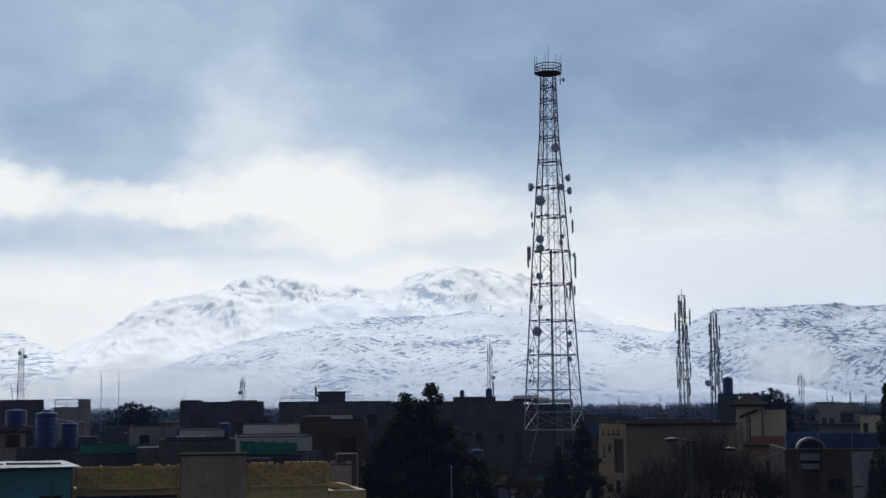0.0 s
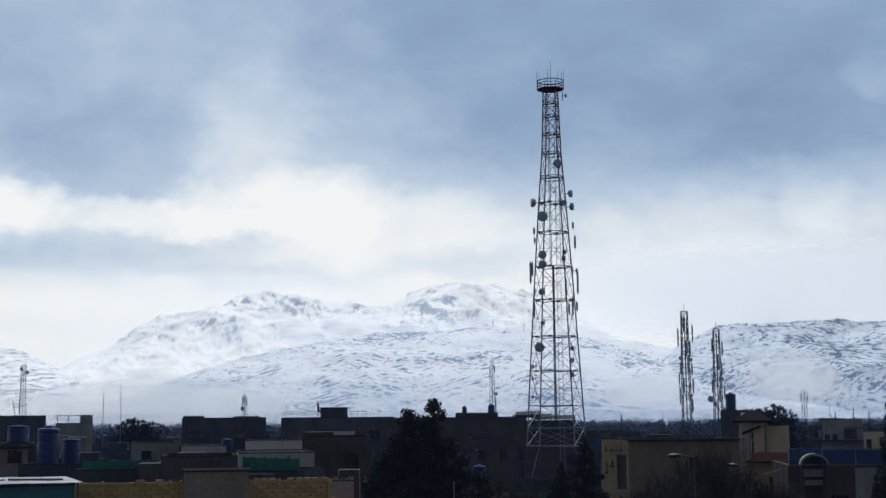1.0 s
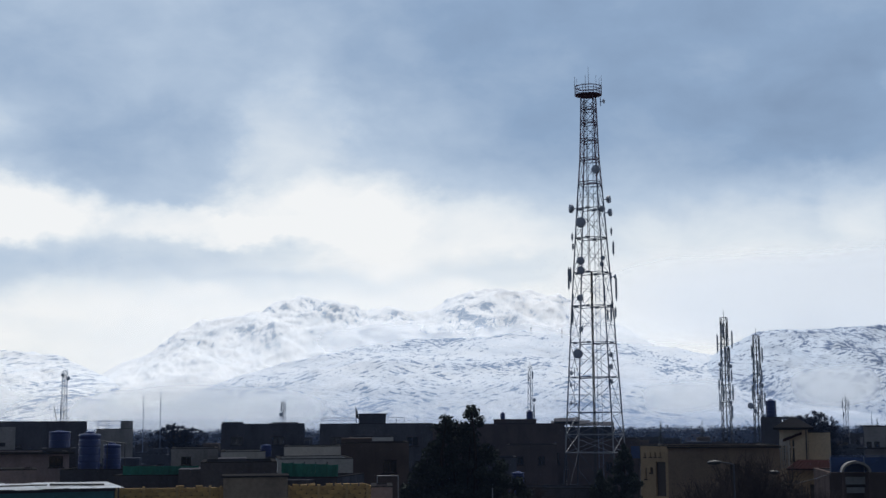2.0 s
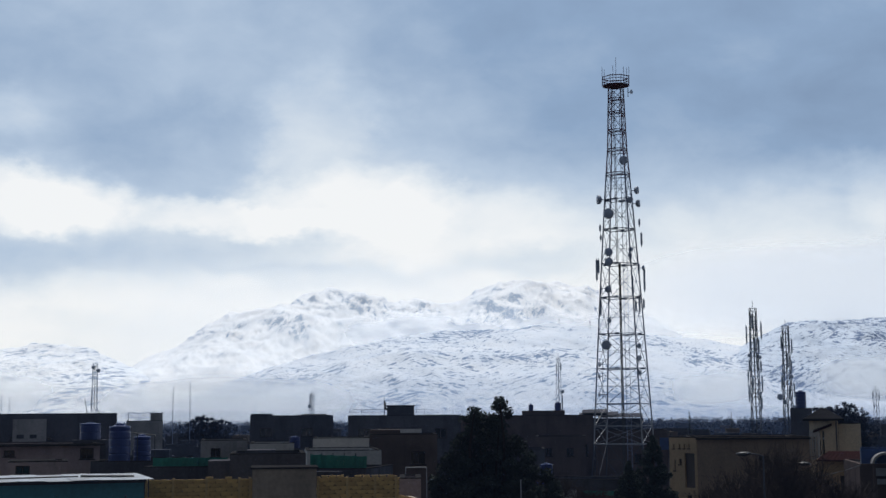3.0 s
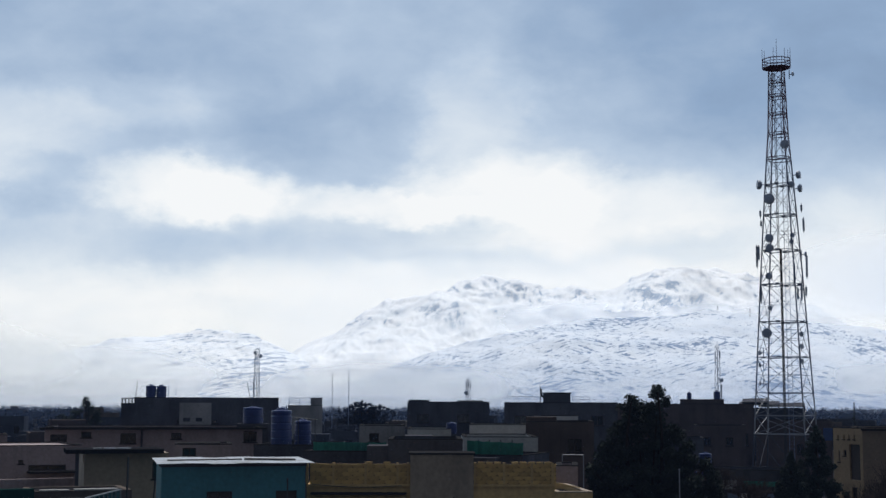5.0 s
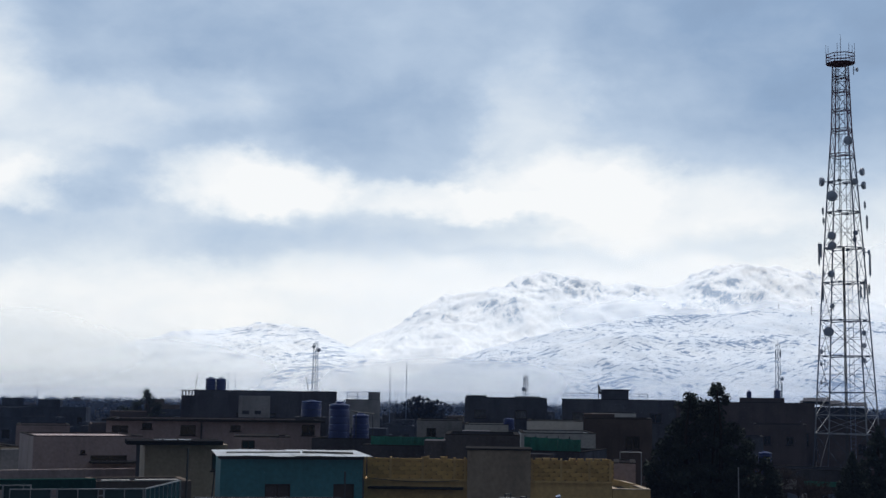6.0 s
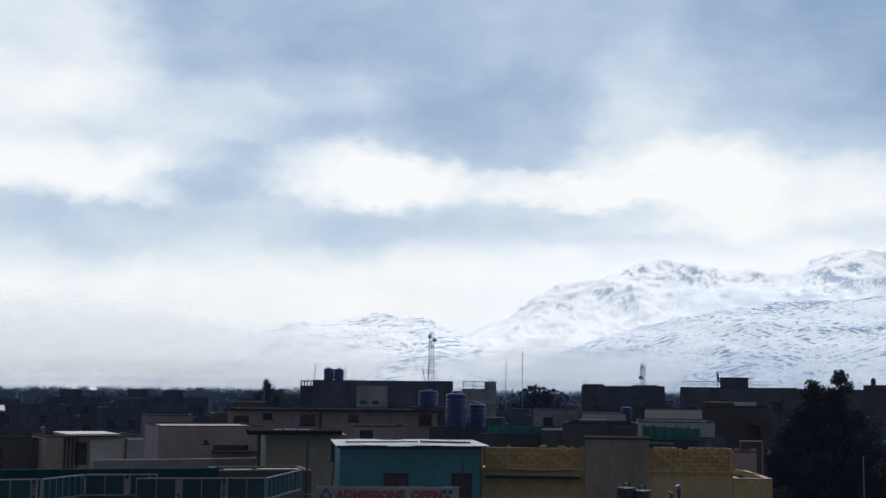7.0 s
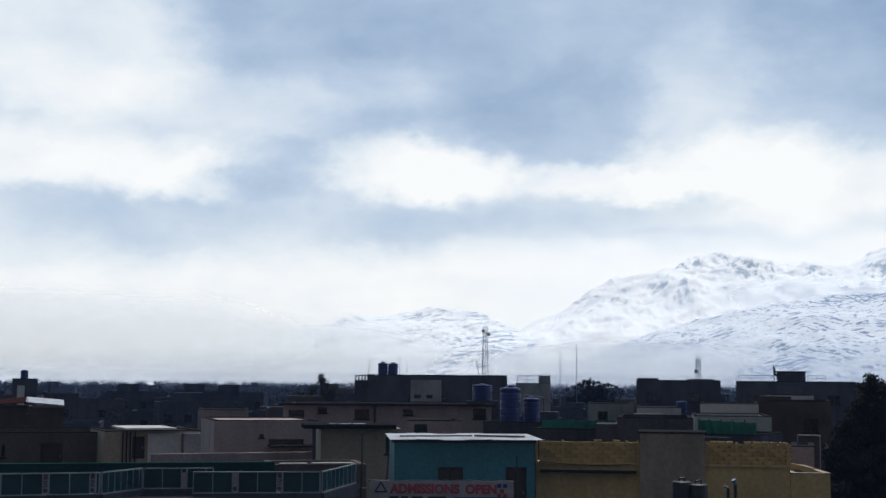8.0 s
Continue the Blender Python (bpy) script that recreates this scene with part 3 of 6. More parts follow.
sheet("town_haze", "thin bluish haze veil between the houses", "haze", -50, 40, 122, -5.5, 3.0, M_HAZE)
sheet("town_haze", "bluish haze veil over the far houses", "haze", -50, 40, 430, -1.6, 1.3, M_HAZE_FAR)
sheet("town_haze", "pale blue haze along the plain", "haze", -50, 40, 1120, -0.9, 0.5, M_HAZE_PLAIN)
sheet("cloud_bank", "pale mist along the foot of the long hillside", "cloud", -19, -5, 1640, -1.2, 2.2, M_SHRED)

# ---- houses ----


def window(parent, x0, x1, z0, z1, y=0.0, bars=1, frame_mat=None, pane_mat=None, name="window"):
    """A pane in a frame with mullions, a hand's width behind the wall's face."""
    frame_mat, pane_mat = frame_mat or M_WOOD, pane_mat or M_PANE
    w = part(name, Geo().box(x0, x1, y + 0.16, y + 0.18, z0, z1), pane_mat, parent)
    f = Geo()
    e = 0.06
    f.box(x0, x0 + e, y + 0.10, y + 0.155, z0, z1).box(x1 - e, x1, y + 0.10, y + 0.155, z0, z1)
    f.box(x0 + e, x1 - e, y + 0.10, y + 0.155, z1 - e, z1).box(x0 + e, x1 - e, y + 0.10, y + 0.155, z0, z0 + e)
    for i in range(bars):
        c = x0 + (x1 - x0) * (i + 1) / (bars + 1)
        f.box(c - 0.025, c + 0.025, y + 0.11, y + 0.15, z0 + e, z1 - e)
    part("window_frame", f, frame_mat, w)
    part("sill", Geo().box(x0 - 0.08, x1 + 0.08, y - 0.08, y + 0.09, z0 - 0.07, z0 - 0.005), M_COPING, w)
    return w


def house(label, a, b, deep, top, wall_mat, wins=(), parapet=0.6, roof_mat=None, coping=True, category="house", name="house", group="", cope_mat=None, ledge=None):
    """A flat-roofed house. a, b: bearing and distance of the front's two corners; top: degrees of its parapet over the lookout's level
    (at a); wins: (bearing, bearing, low degrees, high degrees[, kind])."""
    pa, pb = spot(*a), spot(*b)
    along = pb - pa
    w = along.length
    m = Matrix.Translation(pa) @ Matrix.Rotation(math.atan2(along.y, along.x), 4, "Z")
    h = rise(a[1], top)
    inv = m.inverted()
    front = lambda bearing: _meet(inv, bearing)
    holes, kinds = [], []
    for q in wins:
        x0, x1 = front(q[0]), front(q[1])
        d = (inv.inverted() @ Vector(((x0 + x1) / 2, 0, 0))).length
        holes.append((max(x0, 0.1), min(x1, w - 0.1), max(rise(d, q[2]), 0.05), min(rise(d, q[3]), h - 0.1)))
        kinds.append(q[4] if len(q) > 4 else "window")
    t = 0.25
    th = thing(name, label, category, m, group)
    part("wall", Geo().pierced(w, 0, h, 0, t, holes), wall_mat, th)
    part("wall", Geo().box(0, t, t, deep, 0, h), wall_mat, th)
    part("wall", Geo().box(w - t, w, t, deep, 0, h), wall_mat, th)
    part("wall", Geo().box(t, w - t, deep - t, deep, 0, h), wall_mat, th)
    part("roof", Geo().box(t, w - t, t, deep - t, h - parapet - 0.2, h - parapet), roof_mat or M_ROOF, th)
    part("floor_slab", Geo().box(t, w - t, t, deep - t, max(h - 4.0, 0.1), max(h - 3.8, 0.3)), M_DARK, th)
    # dark strips laid over the wall tops hide the sun on them
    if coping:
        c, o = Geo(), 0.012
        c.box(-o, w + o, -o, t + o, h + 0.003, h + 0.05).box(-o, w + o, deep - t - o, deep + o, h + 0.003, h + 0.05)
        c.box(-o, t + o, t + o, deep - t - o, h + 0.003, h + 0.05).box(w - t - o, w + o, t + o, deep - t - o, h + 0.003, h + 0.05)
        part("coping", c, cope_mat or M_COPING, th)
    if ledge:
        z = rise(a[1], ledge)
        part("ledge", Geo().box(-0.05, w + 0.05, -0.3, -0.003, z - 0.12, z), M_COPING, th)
    for (x0, x1, z0, z1), k in zip(holes, kinds):
        if k == "window":
            window(th, x0, x1, z0, z1, bars=1 if x1 - x0 > 0.7 else 0)
        elif k == "door":
            d = part("door", Geo().box(x0, x1, 0.14, 0.18, z0, z1), M_WOOD, th)
            part("handle", Geo().rod((x1 - 0.12, 0.10, (z0 + z1) / 2 - 0.08), (x1 - 0.12, 0.10, (z0 + z1) / 2 + 0.08), 0.02), M_STEEL, d)
        elif k == "shutter":
            d = Geo()
            n = max(3, int((z1 - z0) / 0.12))
            for i in range(n):
                d.box(x0, x1, 0.12 + 0.02 * (i % 2), 0.17, z0 + (z1 - z0) * i / n, z0 + (z1 - z0) * (i + 0.92) / n)
            part("shutter", d, M_STEEL, th)
    return th, m, w, h


def _meet(inv, bearing):
    """How far along a front its line meets a bearing from the lookout."""
    e, p = inv @ Vector((0, 0, 0)), inv @ spot(bearing, 100)
    k = -e.y / (p.y - e.y)
    return e.x + k * (p.x - e.x)


# -- the nearer row --
teal = house("teal-painted rooftop room with a lean-to sheet roof", (-21.14, 57), (-15.27, 57.6), 4.2, -2.45, M_TEAL,
             [(-19.3, -18.25, -4.5, -3.53), (-16.47, -15.6, -5.6, -3.51, "door")], 0.05, coping=False)
yellow = house("ochre house with a pierced block parapet", (-15.2, 59), (-4.86, 59), 9, -3.25, M_YELLOW, [], 0.3, coping=False)
khaki = house("khaki rooftop house under an overhanging slab", (-24.2, 68), (-20.86, 68.3), 7, -1.95, M_KHAKI, [(-21.5, -21.05, -3.0, -2.3)], 0.1, coping=False)
glass_y = house("low building with a glazed roof terrace", (-42, 50), (-24.18, 50), 5, -4.75, M_DARK, [], 0.1, coping=False)
white_sheds = house("whitewashed rooftop sheds with a pale slab roof", (-33.0, 75), (-29.15, 76), 5, -2.1, M_KHAKI, [(-31.9, -31.4, -3.2, -2.3, "door")], 0.1)
tan = house("tan-plastered house with a dark doorway", (-40, 78), (-33.05, 77.5), 8, -2.13, M_TAN, [(-35.5, -34.65, -3.6, -2.55, "door"), (-37.0, -36.85, -3.1, -2.6)], 0.3, coping=True)
bigpink = house("large pinkish plastered house with a stepped roof", (-28.6, 88), (-24.3, 89), 8, -1.65, M_PINK, [(-26.35, -24.9, -2.62, -2.4), (-26.75, -26.55, -2.35, -2.2)], 0.05, roof_mat=M_PINK)
bigpink2 = house("plain pinkish block with a flat roof", (-29.28, 112), (-27.2, 112), 8, -1.21, M_PINK, [], 0.3)
pink = house("pink two-storey house with a row of small windows", (-25.78, 100), (-17.05, 100), 10, -0.92, M_PINK,
             [(-25.55, -24.9, -1.6, -1.19), (-24.35, -23.95, -1.32, -1.08), (-22.8, -22.18, -1.56, -1.15), (-20.76, -20.35, -1.38, -1.14), (-17.82, -17.28, -1.52, -1.08), (-20.5, -19.8, -2.05, -1.75)], 0.4)
grey_low = house("low grey roof room beside the pink house", (-20.6, 84), (-18.3, 84), 4, -1.62, M_PINK, [(-20.3, -19.75, -2.1, -1.75)], 0.1)
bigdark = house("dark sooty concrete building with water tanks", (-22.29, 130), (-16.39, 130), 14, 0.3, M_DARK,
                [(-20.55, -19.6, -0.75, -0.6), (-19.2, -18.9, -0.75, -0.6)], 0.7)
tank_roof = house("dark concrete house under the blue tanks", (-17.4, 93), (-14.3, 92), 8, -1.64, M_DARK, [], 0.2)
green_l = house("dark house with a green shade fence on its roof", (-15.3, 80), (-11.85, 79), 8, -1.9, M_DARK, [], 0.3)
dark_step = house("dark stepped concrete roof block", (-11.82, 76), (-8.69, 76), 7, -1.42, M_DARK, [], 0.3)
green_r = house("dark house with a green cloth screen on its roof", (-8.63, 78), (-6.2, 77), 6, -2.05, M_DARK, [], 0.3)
white_b = house("whitewashed parapet wall of a flat-roofed house", (-8.66, 86), (-5.54, 86.2), 9, -1.31, M_WHITE, [], 0.5, coping=True)
white_a = house("whitewashed upper room of a flat-roofed house", (-8.4, 100), (-6.05, 100), 7, -0.79, M_WHITE, [], 0.3, coping=True)
grey_a = house("pale grey plastered house with a stained parapet", (-13.01, 110), (-11.1, 110), 9, -0.84, M_PLASTER, [(-12.6, -12.2, -1.5, -1.15)], 0.4)
grey_b = house("pale grey plastered house with a stepped parapet", (-11.0, 106), (-9.17, 106), 9, -0.98, M_WHITE, [], 0.4)
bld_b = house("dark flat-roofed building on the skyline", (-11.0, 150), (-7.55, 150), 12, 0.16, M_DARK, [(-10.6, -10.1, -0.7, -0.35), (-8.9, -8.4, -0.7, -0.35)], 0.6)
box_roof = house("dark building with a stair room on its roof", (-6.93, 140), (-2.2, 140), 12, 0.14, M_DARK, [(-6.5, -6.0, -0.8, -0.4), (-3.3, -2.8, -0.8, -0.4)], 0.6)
white_c = house("pale low roof room below a dark building", (-5.7, 125), (-3.85, 125), 6, -0.42, M_WHITE, [], 0.2)
brown_r = house("brown brick house with plain walls", (-6.02, 105), (-3.2, 105), 9, -0.66, M_BRICK, [(-4.3, -3.7, -1.9, -1.35)], 0.5)
shed_r = house("small pinkish rooftop shed", (-4.8, 66), (-3.9, 66), 4, -2.49, M_PINK, [], 0.1)
back_row = house("long brown brick building with two blue tanks", (-3.0, 168), (3.35, 167), 12, 0.1, M_BRICK,
                 [(1.2, 1.7, -1.6, -1.1), (2.6, 3.1, -1.6, -1.1)], 0.5)
low_row = house("low brown brick wall and yard rooms behind the tower", (3.4, 176), (6.4, 176), 12, -0.55, M_BRICK, [(4.0, 4.5, -1.7, -1.2), (5.3, 5.7, -1.7, -1.2)], 0.5)
front_row = [house("dark brick yard house before a long building", (0.9, 150), (3.0, 150), 8, -0.78, M_BRICK, [(1.3, 1.6, -1.6, -1.25), (2.2, 2.5, -1.6, -1.25)], 0.4),
             house("sooty low house beside the evergreen tree", (-0.6, 138), (1.3, 138), 7, -1.3, M_DARK, [(0.5, 0.8, -2.1, -1.7)], 0.4),
             house("long low brick wall with a yard room", (3.4, 164), (6.3, 164), 8, -1.1, M_BRICK, [(5.0, 5.3, -1.9, -1.5)], 0.3)]
orange = house("ochre-plastered building with a flat parapet", (7.57, 112), (12.05, 113), 12, -0.85, M_ORANGE_SHADE, [(10.05, 10.45, -2.05, -1.6), (8.2, 8.6, -3.6, -3.0)], 0.5, coping=True)
cream = house("cream house with a hipped stair tower", (12.07, 118), (13.19, 118), 5, -0.12, M_CREAM, [(12.22, 12.30, -1.45, -0.85), (12.36, 12.44, -1.45, -0.85)], 0.1, coping=False)
cream_b = house("cream side wing with a flat roof", (13.2, 119), (14.06, 119), 7, -0.34, M_CREAM, [], 0.3)
porch = house("ochre porch under a red sloping roof", (12.3, 108), (14.0, 108), 6, -1.8, M_ORANGE, [(13.2, 13.6, -3.2, -2.4, "door")], 0.1, coping=False)
blue_front = house("brown building with a blue sheet parapet", (13.95, 92), (18.2, 93), 10, -1.93, M_BRICK,
                   [(14.55, 15.3, -2.45, -2.1), (14.6, 15.25, -3.6, -2.75, "door"), (15.6, 16.3, -3.6, -3.1), (16.6, 16.9, -3.4, -2.8)], 0.1, coping=False)
unfinished = house("unfinished grey upper storey with a balcony slab", (15.37, 150), (16.95, 150), 10, -0.11, M_PLASTER,
                   [(15.45, 15.65, -0.95, -0.7), (15.75, 15.95, -0.95, -0.7), (16.2, 16.7, -0.85, -0.5)], 0.4, ledge=-0.93)
cream_c = house("small cream house with one window", (16.95, 125), (19.0, 125), 8, -0.6, M_CREAM, [(17.05, 17.25, -1.25, -0.9)], 0.3)
tank_house = house("grey pedestal room carrying a blue tank", (11.35, 150), (12.2, 150), 4, 0.3, M_DARK, [], 0.1)
red_roofed = house("brown house with a rusty red roof edge", (-37.6, 115), (-36.07, 115), 9, -1.12, M_BRICK, [], 0.2)
vault = house("dark brick house under a pale sloping sheet roof", (-36.05, 115), (-34.65, 115), 9, -1.12, M_BRICK, [], 0.1, coping=False)
tank_l = house("distant grey house with a tank on its roof", (-36.66, 180), (-35.68, 180), 8, 0.02, M_DARK, [], 0.3)

# ---- the lattice tower ----
TOWER = spot(4.6, 150)
tower = thing("lattice_tower", "tall four-legged steel lattice telecom tower, red and white, with dishes", "tower",
              Matrix.Translation(TOWER) @ Matrix.Rotation(radians(-4.6), 4, "Z"))
# height over the lookout's level and half breadth across the legs, in degrees
PROFILE = [(-3.82, 1.45), (-1.1, 1.235), (2.0, 1.05), (5.0, 0.86), (6.4, 0.765), (9.1, 0.575), (11.3, 0.40), (13.8, 0.315)]
TURN = radians(30.5)


def tower_half(z):
    e = math.degrees(math.atan2(z - EYE, 150))
    return 150 * math.tan(radians(np.interp(e, [p[0] for p in PROFILE], [p[1] for p in PROFILE]))) / math.cos(TURN)


def corner(i, z, k=1.0):
    r, a = tower_half(z) * k, TURN + math.pi / 2 * i
    return Vector((r * math.cos(a), r * math.sin(a), z))


LEVELS = [0.0] + [rise(150, e) for e in (-1.1, -0.35, 0.56, 2.01, 3.45, 4.98, 6.38, 7.84, 9.08, 10.2, 11.2, 12.0, 12.75, 13.3, 13.75)]
# steel colour by height, darkest below 5 m
paint = lambda z: M_DARKSTEEL if z < 5 else M_PALESTEEL if z < 11 else M_TOWER if z < 36 else M_REDSTEEL
for i in range(4):
    for z0, z1 in ((0.0, LEVELS[1]), (LEVELS[1], LEVELS[3]), (LEVELS[3], LEVELS[10]), (LEVELS[10], LEVELS[-1])):
        zs = [z for z in LEVELS if z0 <= z <= z1]
        part("leg", Geo().tube([corner(i, z) for z in zs], 0.075 if z0 < 25 else 0.07), paint((z0 + z1) / 2), tower)
for j, (z0, z1) in enumerate(zip(LEVELS, LEVELS[1:])):
    lace = Geo()
    r = 0.032 if z0 < 25 else 0.03
    for i in range(4):
        a0, b0, a1, b1 = corner(i, z0), corner(i + 1, z0), corner(i, z1), corner(i + 1, z1)
        part("brace", Geo().rod(a0, b1, r, n=4), paint(z0), tower)
        part("brace", Geo().rod(b0, a1, r, n=4), paint(z0), tower)
        if z1 - z0 > 3:
            mid = (a0 + b0 + a1 + b1) / 4
            la, lb = corner(i, (z0 + z1) / 2), corner(i + 1, (z0 + z1) / 2)
            lace.rod(la, mid, 0.02, n=4).rod(lb, mid, 0.02, n=4)
            qa, qb = (a0 + mid) / 2, (b1 + mid) / 2
            lace.rod(qa, corner(i, z0 + (z1 - z0) * 0.25), 0.018, n=4).rod(qb, corner(i + 1, z0 + (z1 - z0) * 0.75), 0.018, n=4)
        if j:
            part("beam", Geo().rod(a0, b0, 0.05, n=4), paint(z0), tower)
            if z0 > 36:
                part("beam", Geo().rod(corner(i, z0 - 0.32), corner(i + 1, z0 - 0.32), 0.045, n=4), paint(z0), tower)
            if 12 < z0 < 34:
                m0 = (a0 + b0) / 2
                part("gusset", Geo().box(m0.x - 0.22, m0.x + 0.22, m0.y - 0.15, m0.y + 0.15, z0 - 0.08, z0 + 0.1), paint(z0), tower)
    if lace.v:
        part("lacing", lace, paint(z0), tower)["kind"] = "stuff"
    if j:
        part("cross_beam", Geo().rod(corner(0, z0), corner(2, z0), 0.035, n=4), paint(z0), tower)
        part("cross_beam", Geo().rod(corner(1, z0 - 0.08), corner(3, z0 - 0.08), 0.035, n=4), paint(z0), tower)
g = Geo()
for x in (-0.22, -0.08, 0.06):
    g.rod((x * 0.8, 0, 0), (x * 0.6, 0, 27), 0.042, n=6)
part("cable_run", g, M_DARKMETAL, tower, "dark bundle of feeder cables")
g = Geo()
for x in (-0.35, -0.2):
    g.rod((x, 0.1, 27), (x, 0.1, 46.5), 0.035, n=5)
part("cable_tray", g, M_DARKSTEEL, tower)
g = Geo()
g.rod((0.35, 0.1, 0), (0.35, 0.1, 46), 0.03).rod((0.85, 0.1, 0), (0.75, 0.1, 46), 0.025)
for k in range(115):
    g.rod((0.35, 0.1, 0.4 * k), (0.8, 0.1, 0.4 * k), 0.015, n=4, caps=False)
part("ladder", g, M_STEEL, tower)
ZP = rise(150, 13.84)
g = Geo()
oct_ = lambda r, z: [(r * math.cos(math.pi / 4 * (i + 0.5)), r * math.sin(math.pi / 4 * (i + 0.5)), z) for i in range(8)]
k0, k1, k2 = oct_(1.3, ZP - 0.1), oct_(1.5, ZP - 0.04), oct_(1.58, ZP + 0.05)
for i in range(8):
    j = (i + 1) % 8
    g.quad(k0[i], k0[j], k1[j], k1[i])
    g.quad(k1[i], k1[j], k2[j], k2[i])
g.quad(*k2)
g.quad(*reversed(k0))
deck = part("platform", g, M_REDSTEEL, tower, "dark red octagonal platform")


def hoop(radius, z, t):
    """A closed eight-sided rail of square section."""
    g, rings = Geo(), [oct_(radius - t, z - t), oct_(radius + t, z - t), oct_(radius + t, z + t), oct_(radius - t, z + t)]
    for i in range(8):
        g.v += [ring[i] for ring in rings]
    for i in range(8):
        p, q = 4 * i, 4 * ((i + 1) % 8)
        g.f += [(p + k, q + k, q + (k + 1) % 4, p + (k + 1) % 4) for k in range(4)]
    return g


for z, t in ((ZP + 0.3, 0.03), (ZP + 0.62, 0.03), (ZP + 0.95, 0.045)):
    part("guard_rail", hoop(1.55, z, t), M_REDSTEEL, deck)
for p in oct_(1.55, ZP + 0.06):
    part("rail_post", Geo().rod(p, (p[0], p[1], ZP + 0.92), 0.03, n=5), M_REDSTEEL, deck)
for x, y, h in ((-1.5, 0.3, 2.3), (-1.25, -0.6, 1.9), (-0.3, 0.4, 2.5), (0.05, 0.0, 3.3), (0.9, 0.5, 2.4), (1.25, -0.5, 1.9), (1.5, 0.3, 2.3)):
    part("whip_antenna", Geo().rod((x, y, ZP), (x, y, ZP + h), 0.035, 0.02), M_REDSTEEL, tower)


def dish(parent, x, z, size, y=-1.0, swing=0.0, drum=True, mat=None):
    """A microwave dish with its drum, cone and bracket, turned by swing degrees round the upright axis."""
    m = Matrix.Translation((x, y, z)) @ Matrix.Rotation(radians(swing), 4, "Z") @ Matrix.Rotation(radians(90), 4, "X")
    r = size / 2
    prof = [(0.12 * r, -0.55 * r), (0.6 * r, -0.42 * r), (r, -0.1 * r), (r, 0.45 * r if drum else 0.0), (0.94 * r, 0.5 * r if drum else 0.03), (0.3 * r, 0.62 * r if drum else 0.2 * r)]
    g = Geo().lathe(prof, 20)
    g.v = [tuple(m @ Vector(v)) for v in g.v]
    d = part("dish_antenna", g, mat or M_DISH, parent)
    b = Geo().rod(m @ Vector((0, 0, -0.5 * r)), m @ Vector((0, 0, -0.95 * r - 0.25)), 0.05).rod(m @ Vector((0, -0.5, -0.95 * r - 0.2)), m @ Vector((0, 0.5, -0.95 * r - 0.2)), 0.045)
    part("bracket", b, M_STEEL, d)
    return d


def panel_antenna(parent, x, z, h, y=-0.8, wide=0.28):
    d = part("panel_antenna", Geo().box(x - wide / 2, x + wide / 2, y - 0.07, y + 0.07, z - h / 2, z + h / 2), M_DISH, parent)
    b = Geo().rod((x, y + 0.2, z - h / 2 - 0.2), (x, y + 0.2, z + h / 2 + 0.2), 0.04)
    b.rod((x, y + 0.05, z - h * 0.35), (x, y + 0.2, z - h * 0.35), 0.03).rod((x, y + 0.05, z + h * 0.35), (x, y + 0.2, z + h * 0.35), 0.03)
    part("mount_pole", b, M_STEEL, d)
    return d


# sideways degrees from the tower's axis, degrees of height, size, swing
DISHES = [(0.26, 10.65, 0.95, -15), (-0.8, 9.1, 1.0, -75), (0.75, 9.45, 0.85, 70), (0.80, 8.9, 0.85, 75), (0.47, 9.0, 0.7, 20), (-0.42, 8.45, 1.15, -10),
          (-0.45, 6.85, 0.9, -20), (-0.45, 6.45, 0.9, -10), (0.46, 6.95, 0.55, 15), (0.42, 6.68, 0.5, 10), (0.98, 6.2, 0.6, 70), (-0.5, 5.3, 0.75, -30),
          (-0.64, 3.0, 1.05, -15), (-0.95, 2.2, 0.55, -50), (-0.97, 1.7, 0.5, -60), (-0.98, 0.95, 0.5, -60), (0.72, 2.95, 0.6, 40), (0.72, 2.45, 0.6, 40), (0.70, 1.85, 0.55, 30), (-0.5, 4.0, 0.55, -20), (0.66, 13.55, 0.5, 60)]
for a, e, s, sw in DISHES:
    dish(tower, 150 * math.tan(radians(a)), rise(150, e), s, -1.3 if abs(a) < 0.6 else -0.3, sw, s > 0.6)
for a, e, h in ((-0.98, 6.15, 2.2), (-0.9, 6.3, 1.4), (1.0, 5.7, 2.3), (0.92, 7.4, 1.3), (0.5, 5.5, 1.9), (0.77, 4.7, 1.9), (0.62, 4.6, 1.1), (-0.85, 4.6, 1.6), (-0.8, 7.9, 0.6), (-0.78, 7.5, 0.5), (-0.82, 5.4, 0.5), (0.85, 8.1, 0.6), (0.95, 4.7, 0.9)):
    panel_antenna(tower, 150 * math.tan(radians(a)), rise(150, e), h, -0.4, 0.22)

# ---- details of the nearer roofs ----


def local(m, bearing):
    return _meet(m.inverted(), bearing)


def flat_at(bearing, d, z=0.0, turn=0.0):
    """A pose at a bearing and distance that faces the lookout."""
    return Matrix.Translation(spot(bearing, d, z)) @ Matrix.Rotation(radians(-bearing + turn), 4, "Z")


# the teal room's roof: zinc sheets lapped side by side, a pipe and stones to hold them down
th, m, w, h = teal
n_sheet = 6
